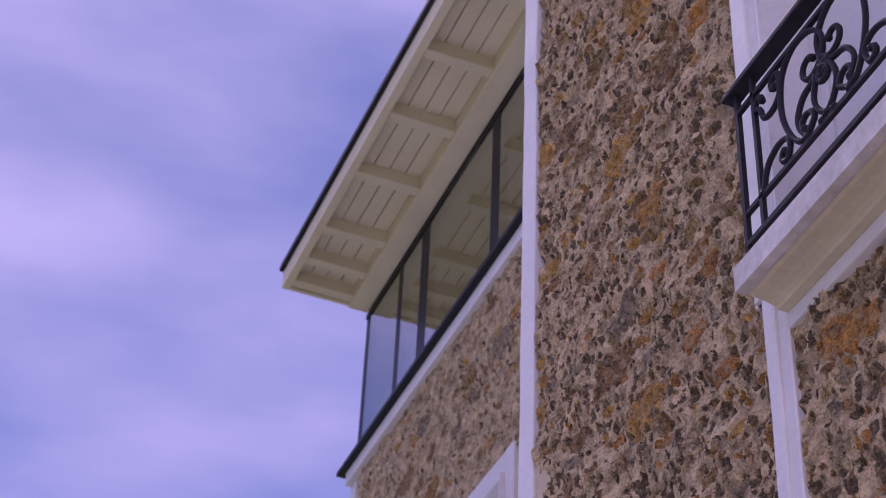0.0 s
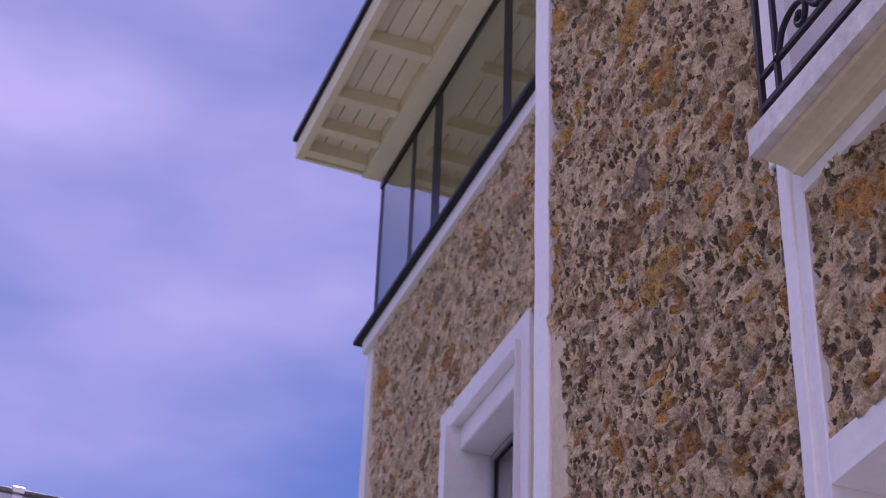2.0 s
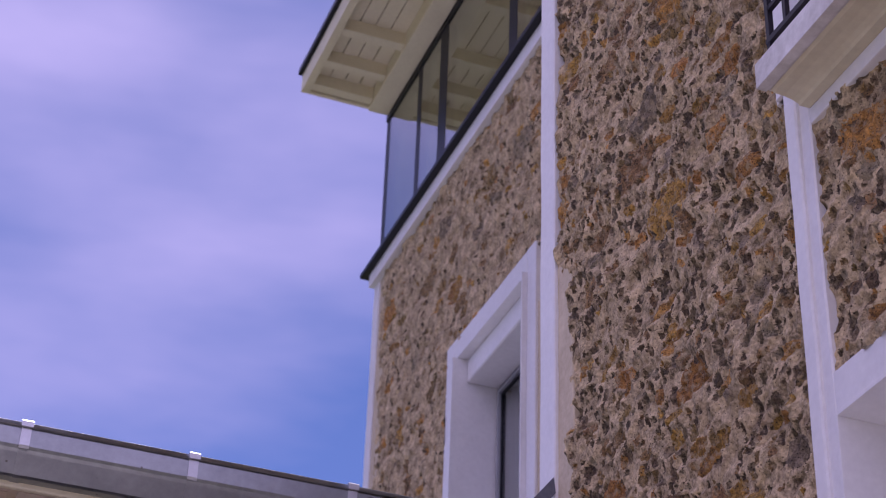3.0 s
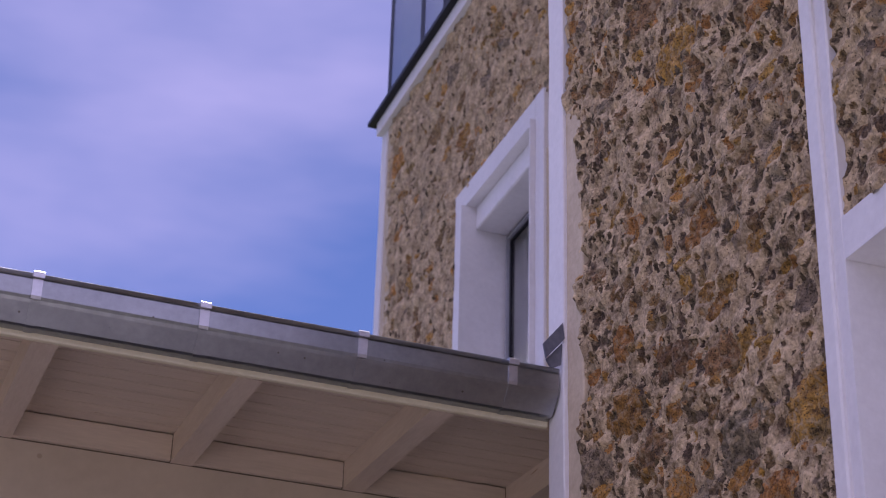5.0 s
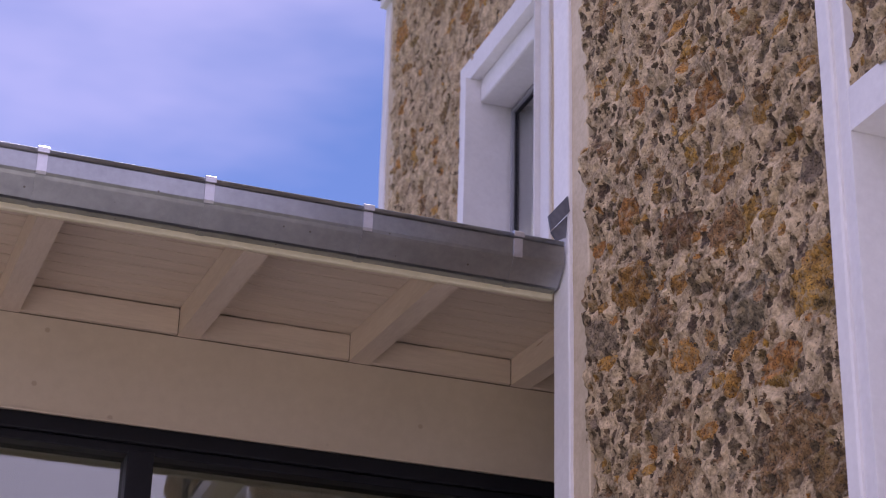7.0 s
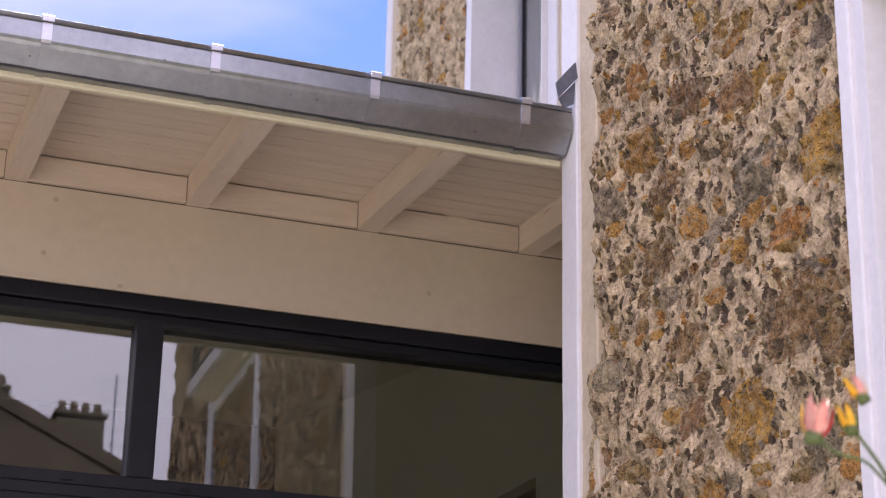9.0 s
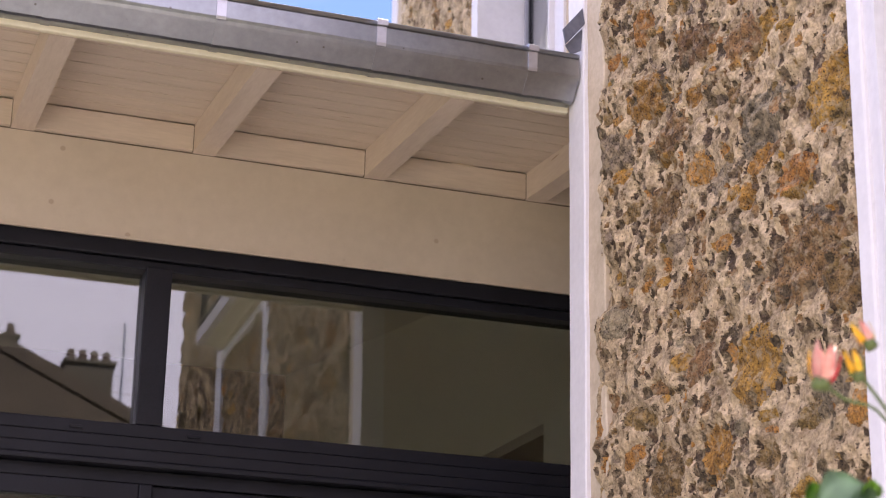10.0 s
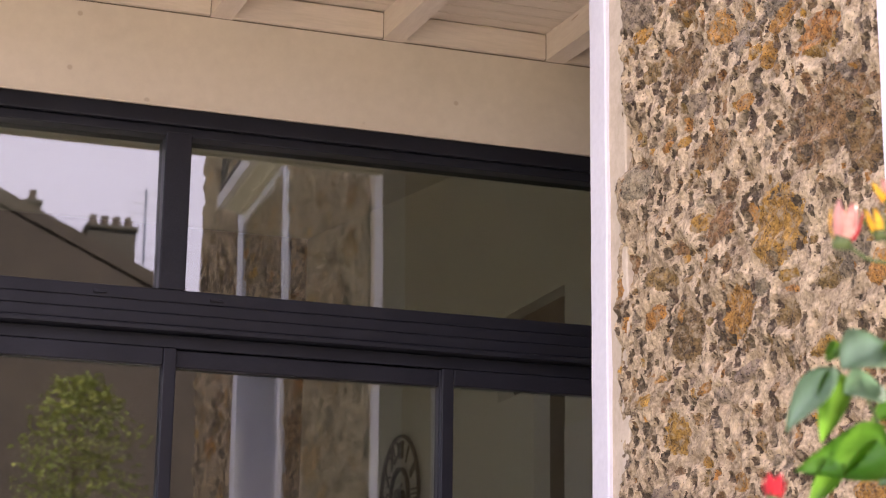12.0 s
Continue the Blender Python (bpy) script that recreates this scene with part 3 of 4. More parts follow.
wall_c = tagged(part("wall_north", bm, CREAM_RENDER), "millstone rubble wall with white corner and beige mortar", "wall", kind="structure")
RECTS_C = [(8.95, 10.30, 4.6, 8.14), (7.4, 8.95, 6.80, 8.14)]
rubble(wall_c, XC + 0.010, RECTS_C, 0.011, 3, lay_stones(RECTS_C, ((45, 0.12, 0.28, True), (110, 0.065, 0.13, True), (900, 0.016, 0.038, False)), 3), 200)
rough_strip("corner_band", XC, 10.39, YC1, 0.0, 8.15, 0.022, WHITE_PAINT, wall_c, "white painted corner band", 0.003, 11)
rough_strip("render_edge", XC, 10.25, 10.392, 0.0, 8.15, 0.012, CREAM_RENDER, wall_c, "cream rendered edge", 0.012, 12)
rough_strip("render_edge", XC, 7.2, 7.66, 0.0, 6.45, 0.014, CREAM_RENDER, wall_c, "cream rendered edge", 0.004, 13)
wall_c.matrix_world = FAR

win = thing("window_3", "white framed window in a deep white reveal", "window", kind="structure")
rough_strip("casing", XC, WY1, 8.965, 4.6, 6.828, 0.031, WHITE_PAINT, win, "", 0.002, 21)
rough_strip("casing", XC, 7.652, WY0, 4.6, 6.828, 0.031, WHITE_PAINT, win, "", 0.002, 22)
box("casing_head", (XC - 0.0015, XC + 0.1, WY0, WY1, WZ, 6.828), WHITE_PAINT, win, 0.004)
box("reveal_lining", (XC - 0.03, XC + 0.32, WY1 - 0.012, WY1 - 0.001, 4.9, WZ), WHITE_PAINT, win, 0)
box("reveal_lining", (XC - 0.03, XC + 0.32, WY0 + 0.001, WY0 + 0.012, 4.9, WZ), WHITE_PAINT, win, 0)
box("shutter_box", (XC + 0.06, XC + 0.36, WY0 + 0.013, WY1 - 0.013, 6.54, WZ - 0.001), WHITE_PAINT, win, 0.012)
xw = XC + 0.255


def border(name, x0, x1, inset, w, mat):
    """A frame of four bars, standing inset from the reveal."""
    a, b, top = WY0 + 0.013 + inset, WY1 - 0.013 - inset, 6.54 - inset
    for y0, y1, z0, z1 in ((b - w, b, 4.95, top), (a, a + w, 4.95, top), (a + w, b - w, top - w, top), (a + w, b - w, 4.95, 4.95 + w)):
        box(name, (x0, x1, y0, y1, z0, z1), mat, win, 0.002)


border("window_frame", xw, xw + 0.05, 0.0, 0.020, ALU)
border("sash", xw - 0.012, xw + 0.03, 0.022, 0.020, GREY_FRAME)
border("glazing_bead", xw + 0.004, xw + 0.02, 0.043, 0.016, ALU)
box("pane", (xw + 0.01, xw + 0.016, WY0 + 0.072, WY1 - 0.072, 4.966, 6.481), GLASS_CLEAR, win, 0)
bm = bmesh.new()
rows = []
for i in range(61):
    y = WY0 + 0.05 + (WY1 - WY0 - 0.1) * i / 60
    x = xw + 0.055 + 0.018 * math.sin(i * 1.25) + 0.006 * math.sin(i * 0.4)
    rows.append((bm.verts.new((x, y, 5.0)), bm.verts.new((x, y, 6.5))))
for a, b in zip(rows, rows[1:]):
    bm.faces.new((a[0], b[0], b[1], a[1]))
bmesh.ops.solidify(bm, geom=bm.faces[:], thickness=0.003)
part("net_curtain", bm, CURTAIN, win, "white net curtain with vertical folds", True)
win.matrix_world = FAR

# glazed storey
tagged(box("floor_upper", (XC + 0.46, 7.59, 5.31, YC1 - 0.41, 8.0, 8.13), WHITE_PAINT, None, 0), "white floor of the glazed storey", "floor", kind="structure")
log = thing("window_4", "dark framed glazed corner storey under a cream eave", "window", kind="structure")
ZS, ZH = 8.27, 9.54
box("sill_trim", (XC - 0.03, XC + 0.2, 5.3, YC1 + 0.012, 8.13, 8.235), WHITE_PAINT, log, 0.004)
box("sill", (XC - 0.075, XC + 0.12, 5.3, YC1 + 0.09, 8.236, ZS), ALU, log, 0.004)
box("sill", (XC + 0.121, 6.2, YC1 - 0.11, YC1 + 0.09, 8.236, ZS), ALU, log, 0.004)
box("head_frame", (XC - 0.01, XC + 0.06, 5.3, 10.4, ZH - 0.05, ZH), ALU, log)
box("head_frame", (XC + 0.061, 6.2, 10.34, 10.4, ZH - 0.05, ZH), ALU, log)
posts = ((10.325, 10.40), (9.655, 9.735), (9.15, 9.30), (7.95, 8.08), (6.7, 6.8))
for y0, y1 in posts:
    box("post", (XC, XC + 0.06, y0, y1, ZS, ZH - 0.05), ALU, log)
for a, b in zip(posts, posts[1:]):
    box("pane", (XC + 0.002, XC + 0.008, b[1], a[0], ZS, ZH - 0.05), GLASS_TOP, log, 0)
for x in (4.15, 5.0, 6.0):
    box("post", (x, x + 0.06, 10.34, 10.40, ZS, ZH - 0.05), ALU, log)
for a, b in ((XC + 0.06, 4.15), (4.21, 5.0), (5.06, 6.0)):
    box("pane", (a, b, 10.366, 10.372, ZS, ZH - 0.05), GLASS_TOP, log, 0)
log.matrix_world = FAR

eave = thing("eave", "cream boarded eave with cross beams and dark gutter edge", "roof", kind="structure")
YE = 10.37
box("header_beam", (3.135, XC - 0.012, 5.3, YE, 9.53, 9.72), EAVE_PAINT, eave, 0.006)
box("header_beam", (XC + 0.001, 6.2, 10.28, YE + 0.03, ZH + 0.001, 9.72), EAVE_PAINT, eave, 0.006)
box("fascia", (2.625, 2.685, 5.3, YE, 9.545, 9.70), EAVE_PAINT, eave, 0.004)
box("end_board", (2.685, 3.135, YE - 0.03, YE, 9.545, 9.70), EAVE_PAINT, eave, 0.003)
for y in (10.29, 10.0, 9.62, 8.985, 8.36, 7.73, 7.1, 6.45, 5.85):
    box("cross_beam", (2.685, 3.135, y - 0.04, y + 0.04, 9.555, 9.66), EAVE_PAINT, eave, 0.004)
for k in range(4):
    a = 2.686 + k * 0.1125
    box("soffit_board", (a + 0.003, a + 0.1095, 5.3, YE - 0.031, 9.655, 9.675), EAVE_PAINT, eave, 0.003)
box("backing", (2.686, 3.134, 5.3, YE - 0.031, 9.677, 9.70), JOINT, eave, 0)
box("drip_edge", (2.595, 2.66, 5.3, YE + 0.012, 9.70, 9.74), ALU, eave, 0.006)
box("drip_edge", (2.661, 3.3, YE - 0.02, YE + 0.012, 9.701, 9.73), ALU, eave, 0.003)
prism("roof", [(2.60, 9.741), (2.60, 9.76), (6.0, 11.0), (8.2, 9.75), (8.2, 9.72), (3.0, 9.721)], "y", 5.15, YE, SLATE, eave)
box("ceiling_board", (XC + 0.07, 7.8, 5.3, 10.28, 9.60, 9.70), EAVE_PAINT, eave, 0)
box("inner_wall", (7.4, 7.6, 5.3, 10.3, 8.14, 9.6), ROOM_WALL, eave, 0)
eave.matrix_world = FAR

# ---- garden extension with a deep eave ----
YF, YG = 6.1, 6.205
XR, XL = 3.25, -3.0
box_h = 3.785
bm = bmesh.new()
add_box(bm, XL, XR, YF, YF + 0.25, 3.445, 3.90)
add_box(bm, XL - 0.3, XL, YF, YF + 0.25, 0, 3.90)
wall_b = tagged(part("wall_extension", bm, FACADE), "smooth cream painted panel wall over dark windows", "wall", kind="structure")
box("bottom_bead", (XL, XR, YF - 0.006, YF - 0.001, 3.436, 3.446), FACADE, wall_b, 0.001)
box("joint_line", (XL, XR, YF - 0.0025, YF - 0.0005, box_h - 0.002, box_h + 0.002), JOINT, wall_b, 0)

roof_b = thing("eave_roof", "cream pine boarded eave with rafters and fascia", "roof", kind="structure")
RX = [1.235 + 0.637 * k for k in range(-6, 4)]
SL = (3.785 - 3.728) / (YF - 5.15)


def rafter(xc):
    prism("rafter", [(5.152, 3.728), (YF, 3.785), (YF, 3.785 + 0.105), (5.152, 3.728 + 0.105)], "x", xc - 0.04, xc + 0.04, RAFTER_WOOD, roof_b)


for xc in RX:
    rafter(xc)
    box("blocking_board", (xc + 0.042, xc + 0.595, YF - 0.02, YF - 0.001, box_h + 0.003, box_h + 0.098), WOOD_CREAM, roof_b, 0.0015)
    box("shadow_gap", (xc - 0.0425, xc - 0.0405, YF - 0.021, YF - 0.001, box_h, box_h + 0.1), JOINT, roof_b, 0)
ys = [5.16 + 0.0935 * k for k in range(11)]
for k, (a, b) in enumerate(zip(ys, ys[1:])):
    for x0, x1 in zip([XL] + RX[:-1], RX):
        z0, z1 = 3.728 + (a - 5.152) * SL + 0.106, 3.728 + (b - 5.152) * SL + 0.106
        prism("soffit_board", [(a + 0.0025, z0), (b - 0.0025, z1), (b - 0.0025, z1 + 0.018), (a + 0.0025, z0 + 0.018)], "x", x0, x1 - 0.001, WOOD_CREAM, roof_b)
prism("backing", [(5.152, 3.728 + 0.125), (YF, 3.785 + 0.125), (YF, 3.785 + 0.14), (5.152, 3.728 + 0.14)], "x", XL, XR, JOINT, roof_b)
box("fascia", (XL, XA - 0.004, 5.125, 5.150, 3.728, 3.90), EAVE_PAINT, roof_b, 0.003)
box("fascia_bead", (XL, XA - 0.004, 5.100, 5.124, 3.715, 3.745), EAVE_PAINT, roof_b, 0.006)
box("fascia", (XA + 0.04, XR, 5.125, 5.150, 3.728, 3.90), EAVE_PAINT, roof_b, 0.003)
prism("roofing", [(5.09, 3.885), (12.2, 4.62), (12.2, 4.67), (5.09, 3.905)], "x", XL - 0.3, XA - 0.03, ZINC, roof_b)
prism("roofing", [(5.12, 3.905), (12.2, 4.62), (12.2, 4.67), (5.12, 3.93)], "x", XA + 0.05, XR, ZINC, roof_b)

gutter = thing("gutter", "grey zinc gutter with lighter strap brackets", "gutter")
outer = [(5.118, 3.865), (5.118, 3.739), (5.112, 3.733), (5.068, 3.733), (5.056, 3.737), (5.012, 3.787), (5.005, 3.796), (5.002, 3.806), (5.000, 3.866)]
inner = [(p[0] + (0.003 if p[0] < 5.06 else -0.003), p[1] + 0.003) for p in outer]
prism("trough", outer + inner[::-1], "x", XL, XA - 0.012, ZINC, gutter)
part("rolled_lip", tube(bmesh.new(), [(XL, 4.999, 3.869), (XA - 0.012, 4.999, 3.869)], 0.009, 12), ZINC, gutter, smooth=True)
prism("end_cap", outer, "x", XA - 0.012, XA - 0.008, ZINC, gutter)
for k in range(-6, 4):
    xb = 0.535 + 0.505 * k
    prism("bracket", [(4.996, 3.874), (4.9965, 3.806), (4.9995, 3.796), (5.0025, 3.796), (5.000, 3.808), (4.9995, 3.874)], "x", xb - 0.015, xb + 0.015, BRACKET_ZINC, gutter, "bright zinc strap")
    prism("bracket_clip", [(4.986, 3.862), (4.986, 3.879), (4.992, 3.884), (5.014, 3.886), (5.014, 3.880), (4.996, 3.876), (4.992, 3.862)], "x", xb - 0.017, xb + 0.017, BRACKET_ZINC, gutter)
    prism("bracket_foot", [(5.004, 3.7925), (5.054, 3.7345), (5.066, 3.7305), (5.112, 3.7305), (5.112, 3.7325), (5.066, 3.7325), (5.056, 3.7365), (5.006, 3.7945)], "x", xb - 0.013, xb + 0.013, ZINC, gutter)

flash = thing("slate_upstand", "two blue-grey slates leaning at the roof edge against the wall", "slate")
for ring_xz, y in (([(2.149, 3.953), (2.217, 4.038), (2.225, 3.983), (2.159, 3.902)], 4.984), ([(2.163, 3.905), (2.221, 3.972), (2.216, 3.894), (2.183, 3.876)], 4.996)):
    prism("slate", ring_xz, "y", y, y + 0.008, SLATE, flash)

# dark sliding doors with fixed lights above
glz = thing("window_5", "anthracite aluminium sliding doors with fixed panes above", "window", kind="structure")
yf = YF + 0.03


def prof(name, x0, x1, z0, z1, y0=0.0, d=0.15, bevel=0.004):
    return box(name, (x0, x1, yf + y0, yf + y0 + d, z0, z1), ALU, glz, bevel)


prof("head_profile", XL, XR, 3.385, 3.444)
prof("head_stop", XL, XR, 3.350, 3.384, 0.022, 0.12)
prof("mullion", 1.07, 1.162, 2.80, 3.361, 0.012, 0.13), prof("mullion", -1.35, -1.258, 2.80, 3.361, 0.012, 0.13)
prof("transom_profile", XL, XR, 2.755, 2.80, 0.016, 0.13)
prof("transom_profile", XL, XR, 2.712, 2.753, 0.006, 0.09)
prof("transom_profile", XL, XR, 2.67, 2.710, -0.006, 0.11)
prof("track_cover", XL, XR, 2.648, 2.668, -0.022, 0.13, 0.006)
prof("track_profile", XL, XR, 2.60, 2.646, 0.03, 0.10)
for x in (0.85, 1.25):
    prof("drain_cap", x, x + 0.045, 2.768, 2.779, 0.008, 0.012, 0.002)
LEAN = pose(0, 0, 0, -1.65)        # the panes lean back a little
for a, b in ((XL, -1.35), (-1.258, 1.07), (1.162, XR)):
    box("pane", (a, b, YG - 0.003, YG + 0.003, 2.80, 3.362), GLASS, glz, 0, turn=LEAN)
for a, b, off in ((XL, -0.9, 0.02), (-0.9, 1.145, 0.02), (1.10, 2.14, 0.045), (2.098, XR, 0.02)):
    leaf_z = 2.598
    box("leaf_stile", (a, a + 0.045, yf + off, yf + off + 0.045, 0.08, leaf_z), ALU, glz, 0.004)
    box("leaf_stile", (b - 0.045, b, yf + off, yf + off + 0.045, 0.08, leaf_z), ALU, glz, 0.004)
    box("leaf_rail", (a + 0.046, b - 0.046, yf + off + 0.002, yf + off + 0.045, leaf_z - 0.06, leaf_z), ALU, glz, 0.004)
    box("leaf_rail", (a + 0.046, b - 0.046, yf + off + 0.002, yf + off + 0.045, 0.08, 0.17), ALU, glz, 0.004)
    box("pane", (a + 0.045, b - 0.045, yf + off + 0.02, yf + off + 0.026, 0.17, leaf_z - 0.06), GLASS, glz, 0, turn=pose(0, 0, 0, -0.8))
prof("threshold", XL, XR, 0.0, 0.075)

# ---- room behind the doors ----
room = tagged(box("floor", (XL, XR, YF + 0.26, 12.0, -0.05, 0.02), FLOOR_TILE, None, 0), "warm beige tiled floor", "floor", kind="structure")
tagged(prism("ceiling", [(YF + 0.26, 3.86), (12.0, 4.57), (12.0, 4.60), (YF + 0.26, 3.89)], "x", XL, XR, ROOM_WALL), "pale plaster ceiling", "ceiling", kind="structure")
bm = bmesh.new()
XI = 3.1
add_box(bm, XI, XI + 0.14, YF + 0.26, 7.42, 0.02, 4.0)
add_box(bm, XI, XI + 0.14, 7.79, 8.25, 0.02, 2.86)
add_box(bm, XI, XI + 0.14, 8.25, 12.0, 0.02, 4.56)
add_box(bm, XI, XI + 0.14, 7.42, 8.25, 3.265, 4.06)
tagged(part("wall_room_side", bm, ROOM_WALL), "pale plastered room wall with a dark opening", "wall", kind="structure")
# a dark sheet closes the opening and paints in its shade
tagged(box("cupboard", (XI + 0.08, XI + 0.13, 7.421, 8.249, 0.021, 3.264), ROOM_DARK, None, 0.002), "dark brown sheet for the shade in the wall opening", "cupboard")
# back wall: its shade is put into the dark colour
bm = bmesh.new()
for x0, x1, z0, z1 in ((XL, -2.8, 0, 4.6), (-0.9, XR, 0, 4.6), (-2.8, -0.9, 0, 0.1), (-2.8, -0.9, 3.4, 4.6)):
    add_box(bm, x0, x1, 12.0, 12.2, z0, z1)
tagged(part("wall_room_back", bm, ROOM_DARK), "room wall painted dark for shade, with an added window", "wall", kind="structure")
# out of view, added to let sunlight into the room from behind
back = thing("unseen_window_1", "unseen dark framed window added to light the room from the back", "window", kind="structure")
for x in (-2.8, -0.96):
    box("window_frame", (x, x + 0.06, 12.08, 12.14, 0.1, 3.4), ALU, back)
for a, b in ((-2.74, -0.96),):
    box("pane", (a, b, 12.1, 12.106, 0.1, 3.4), GLASS_TOP, back, 0)
bm = bmesh.new()
for y0, y1, z0, z1 in ((YF + 0.26, 6.9, 0, 3.9), (8.3, 12.2, 0, 4.2), (6.9, 8.3, 0, 1.3), (6.9, 8.3, 2.9, 3.9)):
    add_box(bm, XL - 0.25, XL, y0, y1, z0, z1)
# an added opening, never in view, that brightens the opposite room wall
side = thing("unseen_window_2", "unseen dark framed window added to light the room from the side", "window", kind="structure")
for y in (6.9, 8.24):
    box("window_frame", (XL - 0.15, XL - 0.09, y, y + 0.06, 1.3, 2.9), ALU, side)
for a, b in ((6.96, 8.24),):
    box("pane", (XL - 0.125, XL - 0.119, a, b, 1.3, 2.9), GLASS_CLEAR, side, 0)
tagged(part("wall_room_west", bm, ROOM_WALL), "pale plastered room wall", "wall", kind="structure")
tagged(box("door_1", (XI - 0.03, XI - 0.002, 6.75, 7.36, 0.02, 2.62), DOOR_PAINT, None, 0.004), "white painted room door", "door", kind="structure")

clock = thing("wall_clock", "large black skeleton wall clock with Roman numerals", "clock")
CY, CZ, CR = 9.735, 2.555, 0.34


def ring(name, r, w, parent):
    bm = bmesh.new()
    k = 48
    loops = [[bm.verts.new((x, CY + q * math.cos(math.tau * i / k), CZ + q * math.sin(math.tau * i / k))) for i in range(k)] for x, q in ((XI - 0.03, r - w), (XI - 0.03, r + w), (XI - 0.012, r + w), (XI - 0.012, r - w))]
    for a, b in zip(loops, loops[1:] + loops[:1]):
        for i in range(k):
            bm.faces.new((a[i], a[(i + 1) % k], b[(i + 1) % k], b[i]))
    bmesh.ops.recalc_face_normals(bm, faces=bm.faces)
    return part(name, bm, CLOCK_BLACK, parent)


ring("outer_ring", CR, 0.008, clock), ring("inner_ring", CR * 0.47, 0.010, clock)
for k, txt in enumerate(("XII", "I", "II", "III", "IIII", "V", "VI", "VII", "VIII", "IX", "X", "XI")):
    cu = bpy.data.curves.new("numeral", "FONT")
    cu.body, cu.size, cu.extrude, cu.offset, cu.align_x, cu.align_y = txt, 0.13, 0.004, 0.0, "CENTER", "CENTER"
    tmp = new("numeral", cu)
    me = bpy.data.meshes.new_from_object(tmp.evaluated_get(bpy.context.evaluated_depsgraph_get()))
    bpy.data.objects.remove(tmp)
    me.materials.append(CLOCK_BLACK)
    nu = new("numeral", me)
    nu.parent = clock
    a = math.tau * k / 12
    nu.matrix_basis = Matrix.Translation((XI - 0.02, CY - CR * 0.76 * math.sin(a), CZ + CR * 0.76 * math.cos(a))) @ Matrix(((0, 0, -1, 0), (-1, 0, 0, 0), (0, 1, 0, 0), (0, 0, 0, 1))) @ pose(0, 0, 0, 0, 0, -math.degrees(a)) @ Matrix.Diagonal((0.8, 1.1, 1, 1))
for nm, a, ln in (("hour_hand", 0.9, 0.11), ("minute_hand", 4.2, 0.17)):
    part(nm, tube(bmesh.new(), [(XI - 0.034, CY, CZ), (XI - 0.034, CY - ln * math.sin(a), CZ + ln * math.cos(a))], 0.007, 4), CLOCK_BLACK, clock)
part("hub", tube(bmesh.new(), [(XI - 0.04, CY, CZ), (XI, CY, CZ)], 0.05, 16), CLOCK_BLACK, clock)

# ---- neighbouring house behind the camera ----
house = thing("neighbour_house", "dark house with a brown tiled roof", "house")
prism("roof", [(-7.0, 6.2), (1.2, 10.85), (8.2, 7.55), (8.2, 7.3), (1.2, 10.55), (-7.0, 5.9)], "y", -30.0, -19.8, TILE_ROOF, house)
# the gable shares the roof's dark colour and mirrors as one dark shape
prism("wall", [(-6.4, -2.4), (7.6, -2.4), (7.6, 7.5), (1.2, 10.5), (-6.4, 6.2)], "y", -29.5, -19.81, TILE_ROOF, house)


def chimney(x0, x1, y0, y1, z0, z1, pots):
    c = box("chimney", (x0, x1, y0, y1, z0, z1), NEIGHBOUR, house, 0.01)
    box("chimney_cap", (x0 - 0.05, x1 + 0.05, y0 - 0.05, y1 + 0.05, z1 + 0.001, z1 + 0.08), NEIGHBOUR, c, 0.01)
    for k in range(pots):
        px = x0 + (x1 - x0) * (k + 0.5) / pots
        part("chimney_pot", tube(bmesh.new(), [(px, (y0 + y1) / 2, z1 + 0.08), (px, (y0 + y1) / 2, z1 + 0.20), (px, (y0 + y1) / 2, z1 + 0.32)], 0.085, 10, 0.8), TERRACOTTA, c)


chimney(4.40, 5.27, -20.6, -20.1, 8.2, 9.62, 4)
chimney(3.28, 3.52, -20.6, -20.2, 9.2, 10.0, 1)
house.location.z = 1.84
ant = thing("antenna", "thin grey roof antenna beside the chimney", "antenna")
part("mast", tube(bmesh.new(), [(5.46, -20.3, 8.5), (5.46, -20.3, 10.55)], 0.02, 6), ZINC, ant)
for z, w in ((10.45, 0.3), (10.25, 0.35), (10.05, 0.3), (9.5, 0.2), (9.2, 0.2)):
    part("rod", tube(bmesh.new(), [(5.46 - w, -20.3, z), (5.46 + w, -20.3, z - 0.03)], 0.012, 5), ZINC, ant)
ant.location.z = 1.84


# ---- plants ----
def leaf_mesh(name, mat, ln, wd, fold, bend, seed):
    """A pointed oval leaf with a folded midrib and a thickness."""
    bm = bmesh.new()
    rows = []
    for i in range(9):
        t = i / 8
        w = wd * (math.sin(math.pi * t ** 0.75) ** 0.8 if 0 < t < 1 else 0.02)
        z = bend * ln * t * t
        rows.append([bm.verts.new((s * w / 2, ln * t, z + abs(s) ** 1.5 * fold * w + 0.05 * wd * math.sin(t * 9 + seed + s))) for s in (-1, -0.5, 0, 0.5, 1)])
    for a, b in zip(rows, rows[1:]):
        for k in range(4):
            bm.faces.new((a[k], a[k + 1], b[k + 1], b[k]))
    bmesh.ops.solidify(bm, geom=bm.faces[:], thickness=0.0006)
    me = bpy.data.meshes.new(name)
    bm.to_mesh(me)
    bm.free()
    me.materials.append(mat)
    me.polygons.foreach_set("use_smooth", [True] * len(me.polygons))
    return me


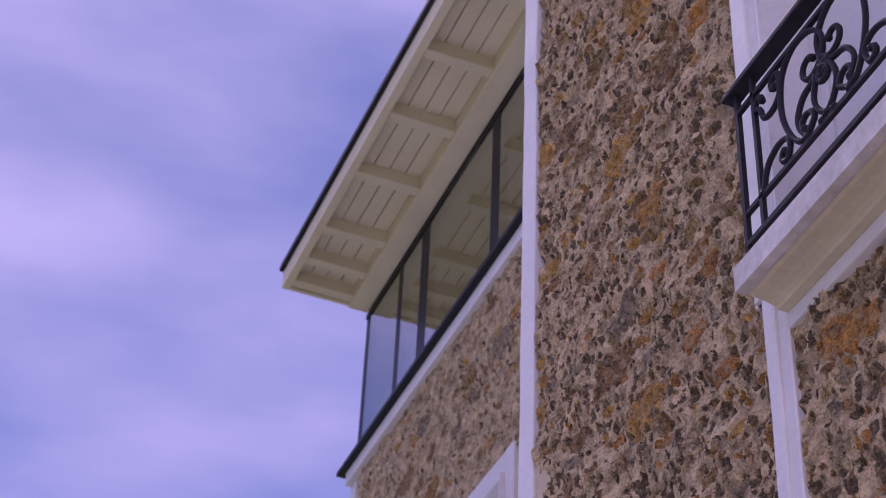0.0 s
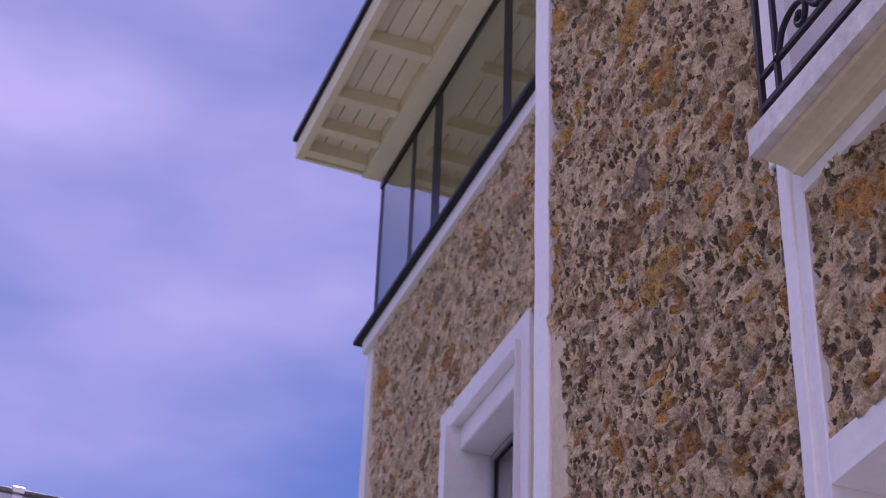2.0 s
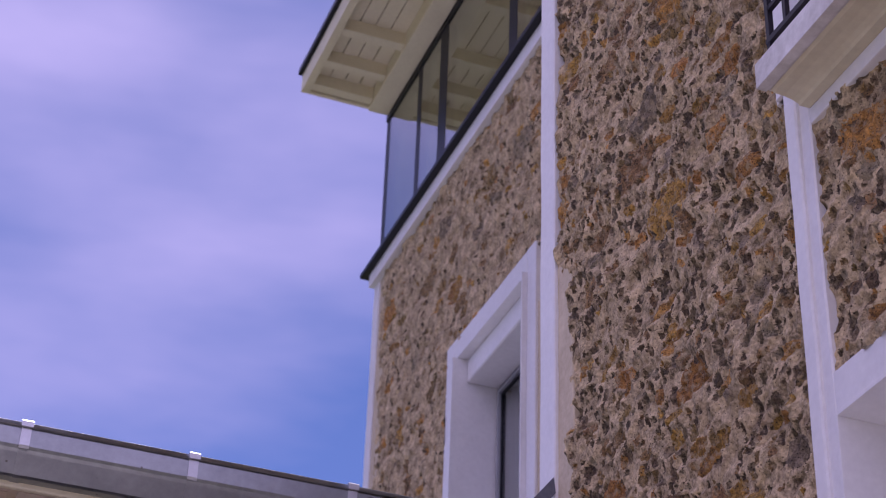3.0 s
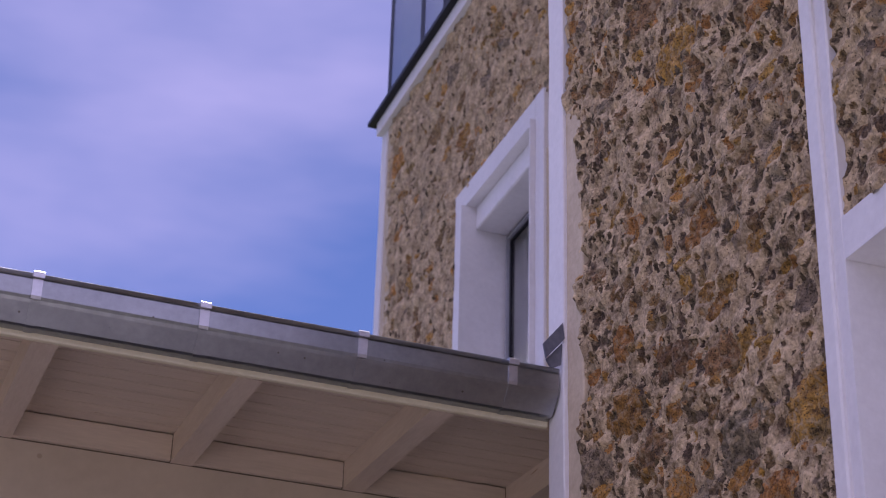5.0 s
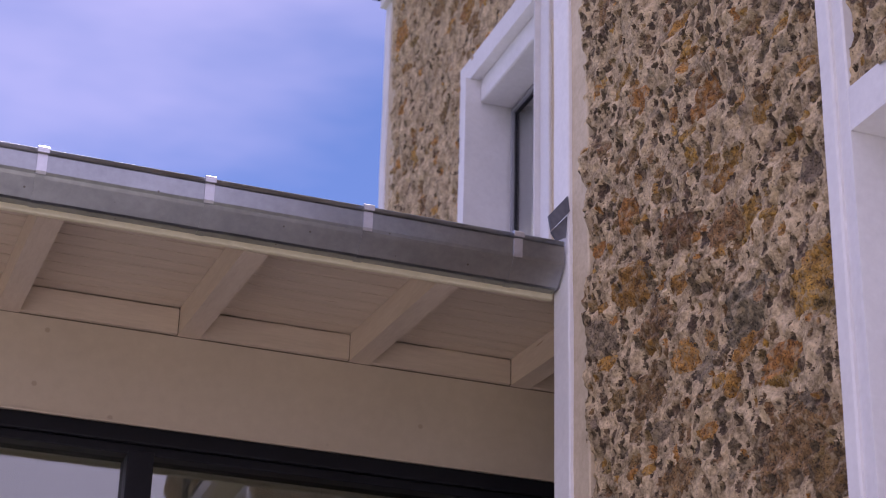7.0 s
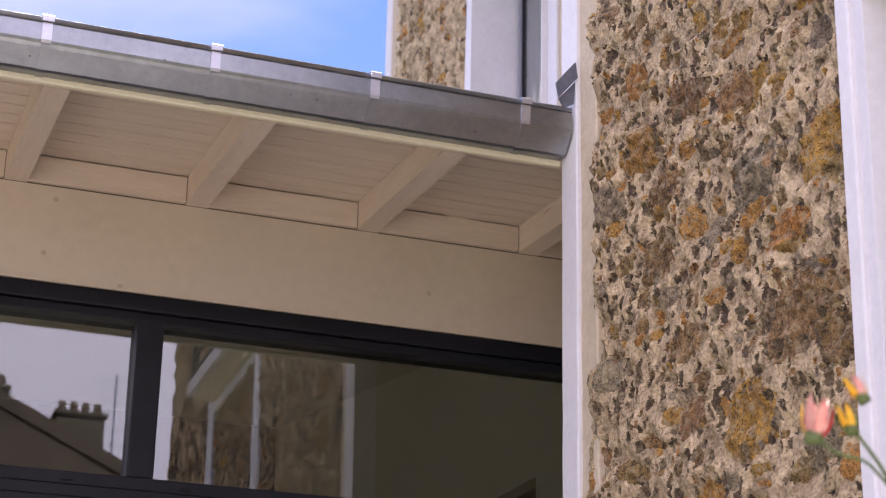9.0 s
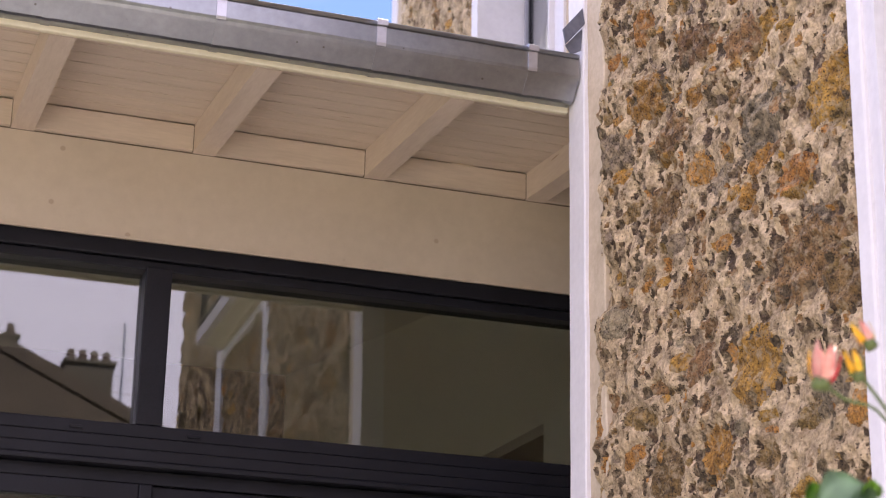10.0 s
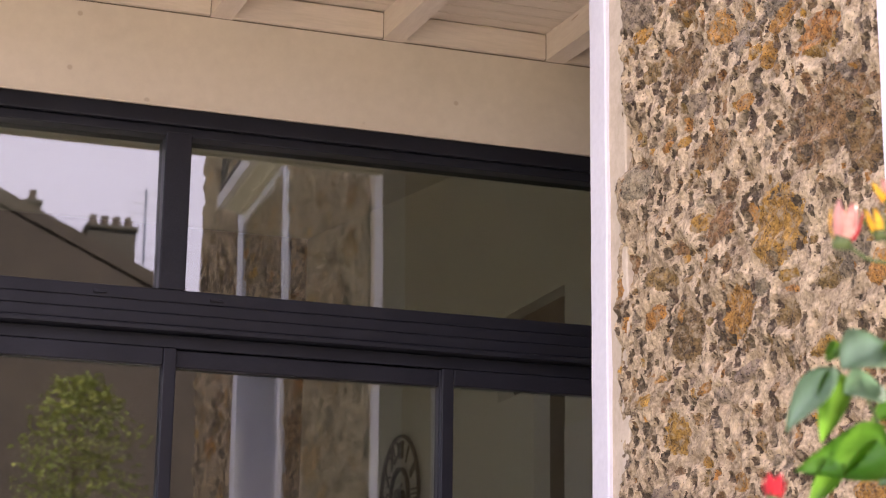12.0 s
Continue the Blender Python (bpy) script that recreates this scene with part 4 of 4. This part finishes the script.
for m, tint in ((LEAF, (0.24, 0.46, 0.06)), (LEAF_SHEEN, (0.22, 0.36, 0.20))):
    n, l = m.node_tree.nodes, m.node_tree.links
    tl, ms = n.new("ShaderNodeBsdfTranslucent"), n.new("ShaderNodeMixShader")
    tl.inputs["Color"].default_value = (*tint, 1)
    ms.inputs[0].default_value = 0.38
    l.new(n["Principled BSDF"].outputs[0], ms.inputs[1])
    l.new(tl.outputs[0], ms.inputs[2])
    l.new(ms.outputs[0], n["Material Output"].inputs["Surface"])
rose = thing("rose_bush", "rose bush with pink, yellow and red buds", "rose bush")
LEAVES = [leaf_mesh("leaf", LEAF, 0.075, 0.052, 0.35, -0.3, 1), leaf_mesh("leaf", LEAF_SHEEN, 0.068, 0.05, 0.25, 0.25, 2), leaf_mesh("leaf", LEAF, 0.07, 0.045, 0.4, 0.3, 3)]


def cane(ctrl, r):
    part("cane", tube(bmesh.new(), smooth_path(ctrl, 5), r, 6, 0.6), STEM, rose, smooth=True)


cane([(1.45, 1.95, 0.0), (1.40, 1.93, 1.2), (1.30, 1.90, 1.8), (1.245, 1.9, 1.925), (1.19, 1.9, 1.945), (1.16, 1.9, 1.962)], 0.003)
cane([(1.45, 1.95, 0.0), (1.44, 1.93, 1.0), (1.36, 1.90, 1.7), (1.27, 1.9, 1.9), (1.212, 1.9, 1.98)], 0.004)
cane([(1.45, 1.95, 0.0), (1.30, 1.93, 0.9), (1.12, 1.90, 1.45), (1.06, 1.9, 1.56), (1.053, 1.9, 1.645)], 0.004)
cane([(1.30, 1.9, 1.6), (1.22, 1.9, 1.70), (1.17, 1.9, 1.80)], 0.003)


def bud(x, y, z, h, w, mats, lean):
    """A half-open bud: overlapping petals over a green hip."""
    b = part("bud", tube(bmesh.new(), [(0, 0, -0.008), (0, 0, -0.002), (0, 0, 0.006)], w * 0.26, 8), STEM, rose, smooth=True)
    b.matrix_basis = pose(x, y, z, lean, lean * 0.6, 20)
    for k in range(6):
        bm = bmesh.new()
        rows = []
        for i in range(6):
            t = i / 5
            r = w * 0.5 * (0.36 + 0.85 * t - 0.5 * t * t) * (1 + 0.10 * (k % 3))
            rows.append([bm.verts.new((r * math.cos(k * 1.05 + s * 0.62 * (1 - 0.45 * t)), r * math.sin(k * 1.05 + s * 0.62 * (1 - 0.45 * t)), h * t * (1 - 0.3 * s * s) * (1 - 0.09 * (k % 3)) - 0.002)) for s in (-1, -0.5, 0, 0.5, 1)])
        for a, c in zip(rows, rows[1:]):
            for q in range(4):
                bm.faces.new((a[q], a[q + 1], c[q + 1], c[q]))
        bmesh.ops.solidify(bm, geom=bm.faces[:], thickness=0.0008)
        part("petal", bm, mats[k % len(mats)], b, smooth=True)


bud(1.158, 1.9, 1.962, 0.054, 0.046, (PETAL_PINK, PETAL_PINK, PETAL_YELLOW, PETAL_PINK, PETAL_PINK, PETAL_RED), 8)
bud(1.210, 1.9, 1.978, 0.036, 0.030, (PETAL_YELLOW, PETAL_YELLOW, LEAF), -15)
bud(1.228, 1.9, 2.02, 0.034, 0.032, (PETAL_PINK, PETAL_YELLOW), -25)
bud(1.053, 1.9, 1.648, 0.032, 0.032, (PETAL_RED,), 5)
bud(1.225, 1.9, 1.70, 0.026, 0.026, (PETAL_RED,), 10)
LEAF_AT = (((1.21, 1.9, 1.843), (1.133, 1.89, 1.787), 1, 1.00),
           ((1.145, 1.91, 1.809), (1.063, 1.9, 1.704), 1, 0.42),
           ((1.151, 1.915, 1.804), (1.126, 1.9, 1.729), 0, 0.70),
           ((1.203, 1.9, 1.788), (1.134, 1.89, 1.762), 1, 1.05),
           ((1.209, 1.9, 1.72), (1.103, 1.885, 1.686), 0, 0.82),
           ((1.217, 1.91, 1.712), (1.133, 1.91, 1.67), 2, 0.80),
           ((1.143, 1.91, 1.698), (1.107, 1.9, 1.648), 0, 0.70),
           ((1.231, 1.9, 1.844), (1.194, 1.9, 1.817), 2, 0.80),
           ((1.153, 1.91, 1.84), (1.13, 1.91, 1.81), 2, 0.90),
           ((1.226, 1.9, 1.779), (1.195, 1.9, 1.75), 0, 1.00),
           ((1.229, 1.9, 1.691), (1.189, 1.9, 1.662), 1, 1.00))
for base, tip, k, wide in LEAF_AT:
    lf = new("leaf", LEAVES[k])
    lf.parent = rose
    along = Vector(tip) - Vector(base)
    out_ = Vector((-0.35, -0.85, 0.35 if k == 1 else -0.1))
    side_ = along.cross(out_).normalized()
    size = along.length / 0.072
    up_ = side_.cross(along).normalized()
    lf.matrix_basis = Matrix.Translation(base) @ Matrix((side_ * size * wide, along / 0.072, up_ * size)).transposed().to_4x4()

# shrub behind the camera, mirrored in the glass
shrub = thing("shrub", "yellow-green leafy garden shrub", "shrub")
part("trunk", tube(bmesh.new(), smooth_path([(1.95, -2.0, 0), (1.92, -2.02, 0.9), (1.95, -2.0, 2.4), (1.93, -2.0, 3.7)], 4), 0.035, 7, 0.3), BARK, shrub)
rnd = random.Random(5)
for k in range(9):
    a, z = rnd.uniform(0, 6.28), rnd.uniform(1.2, 3.3)
    part("limb", tube(bmesh.new(), smooth_path([(1.94, -2.0, z), (1.94 + 0.13 * math.cos(a), -2 + 0.13 * math.sin(a), z + 0.3), (1.94 + 0.25 * math.cos(a), -2 + 0.25 * math.sin(a), z + 0.65)], 3), 0.012, 5, 0.4), BARK, shrub)
verts, faces = [], []
for _ in range(4600):
    a, z = rnd.uniform(0, 6.28), rnd.uniform(1.0, 4.15)
    rr = (0.17 + 0.36 * min(1, (4.2 - z) / 0.5)) * rnd.random() ** 0.5 * (0.7 + 0.5 * noise.noise(Vector((math.cos(a) * 2, math.sin(a) * 2, z * 3))) + 0.2)
    c = Vector((1.94 + rr * math.cos(a), -2 + rr * math.sin(a), z))
    m = Euler((rnd.uniform(-1, 1), rnd.uniform(-1, 1), rnd.uniform(0, 6.28))).to_matrix()
    base = len(verts)
    verts.extend(tuple(c + m @ Vector(p)) for p in ((0, 0, 0), (0.017, 0.03, 0.006), (0, 0.065, 0), (-0.017, 0.03, 0.006)))
    faces.extend(((base, base + 1, base + 2), (base, base + 2, base + 3)))
me = bpy.data.meshes.new("foliage")
me.from_pydata(verts, [], faces)
me.materials.append(BUSH_LEAF)
fo = new("foliage", me)
fo.parent = shrub
tagged(fo, "many small yellow-green leaves", kind="stuff")
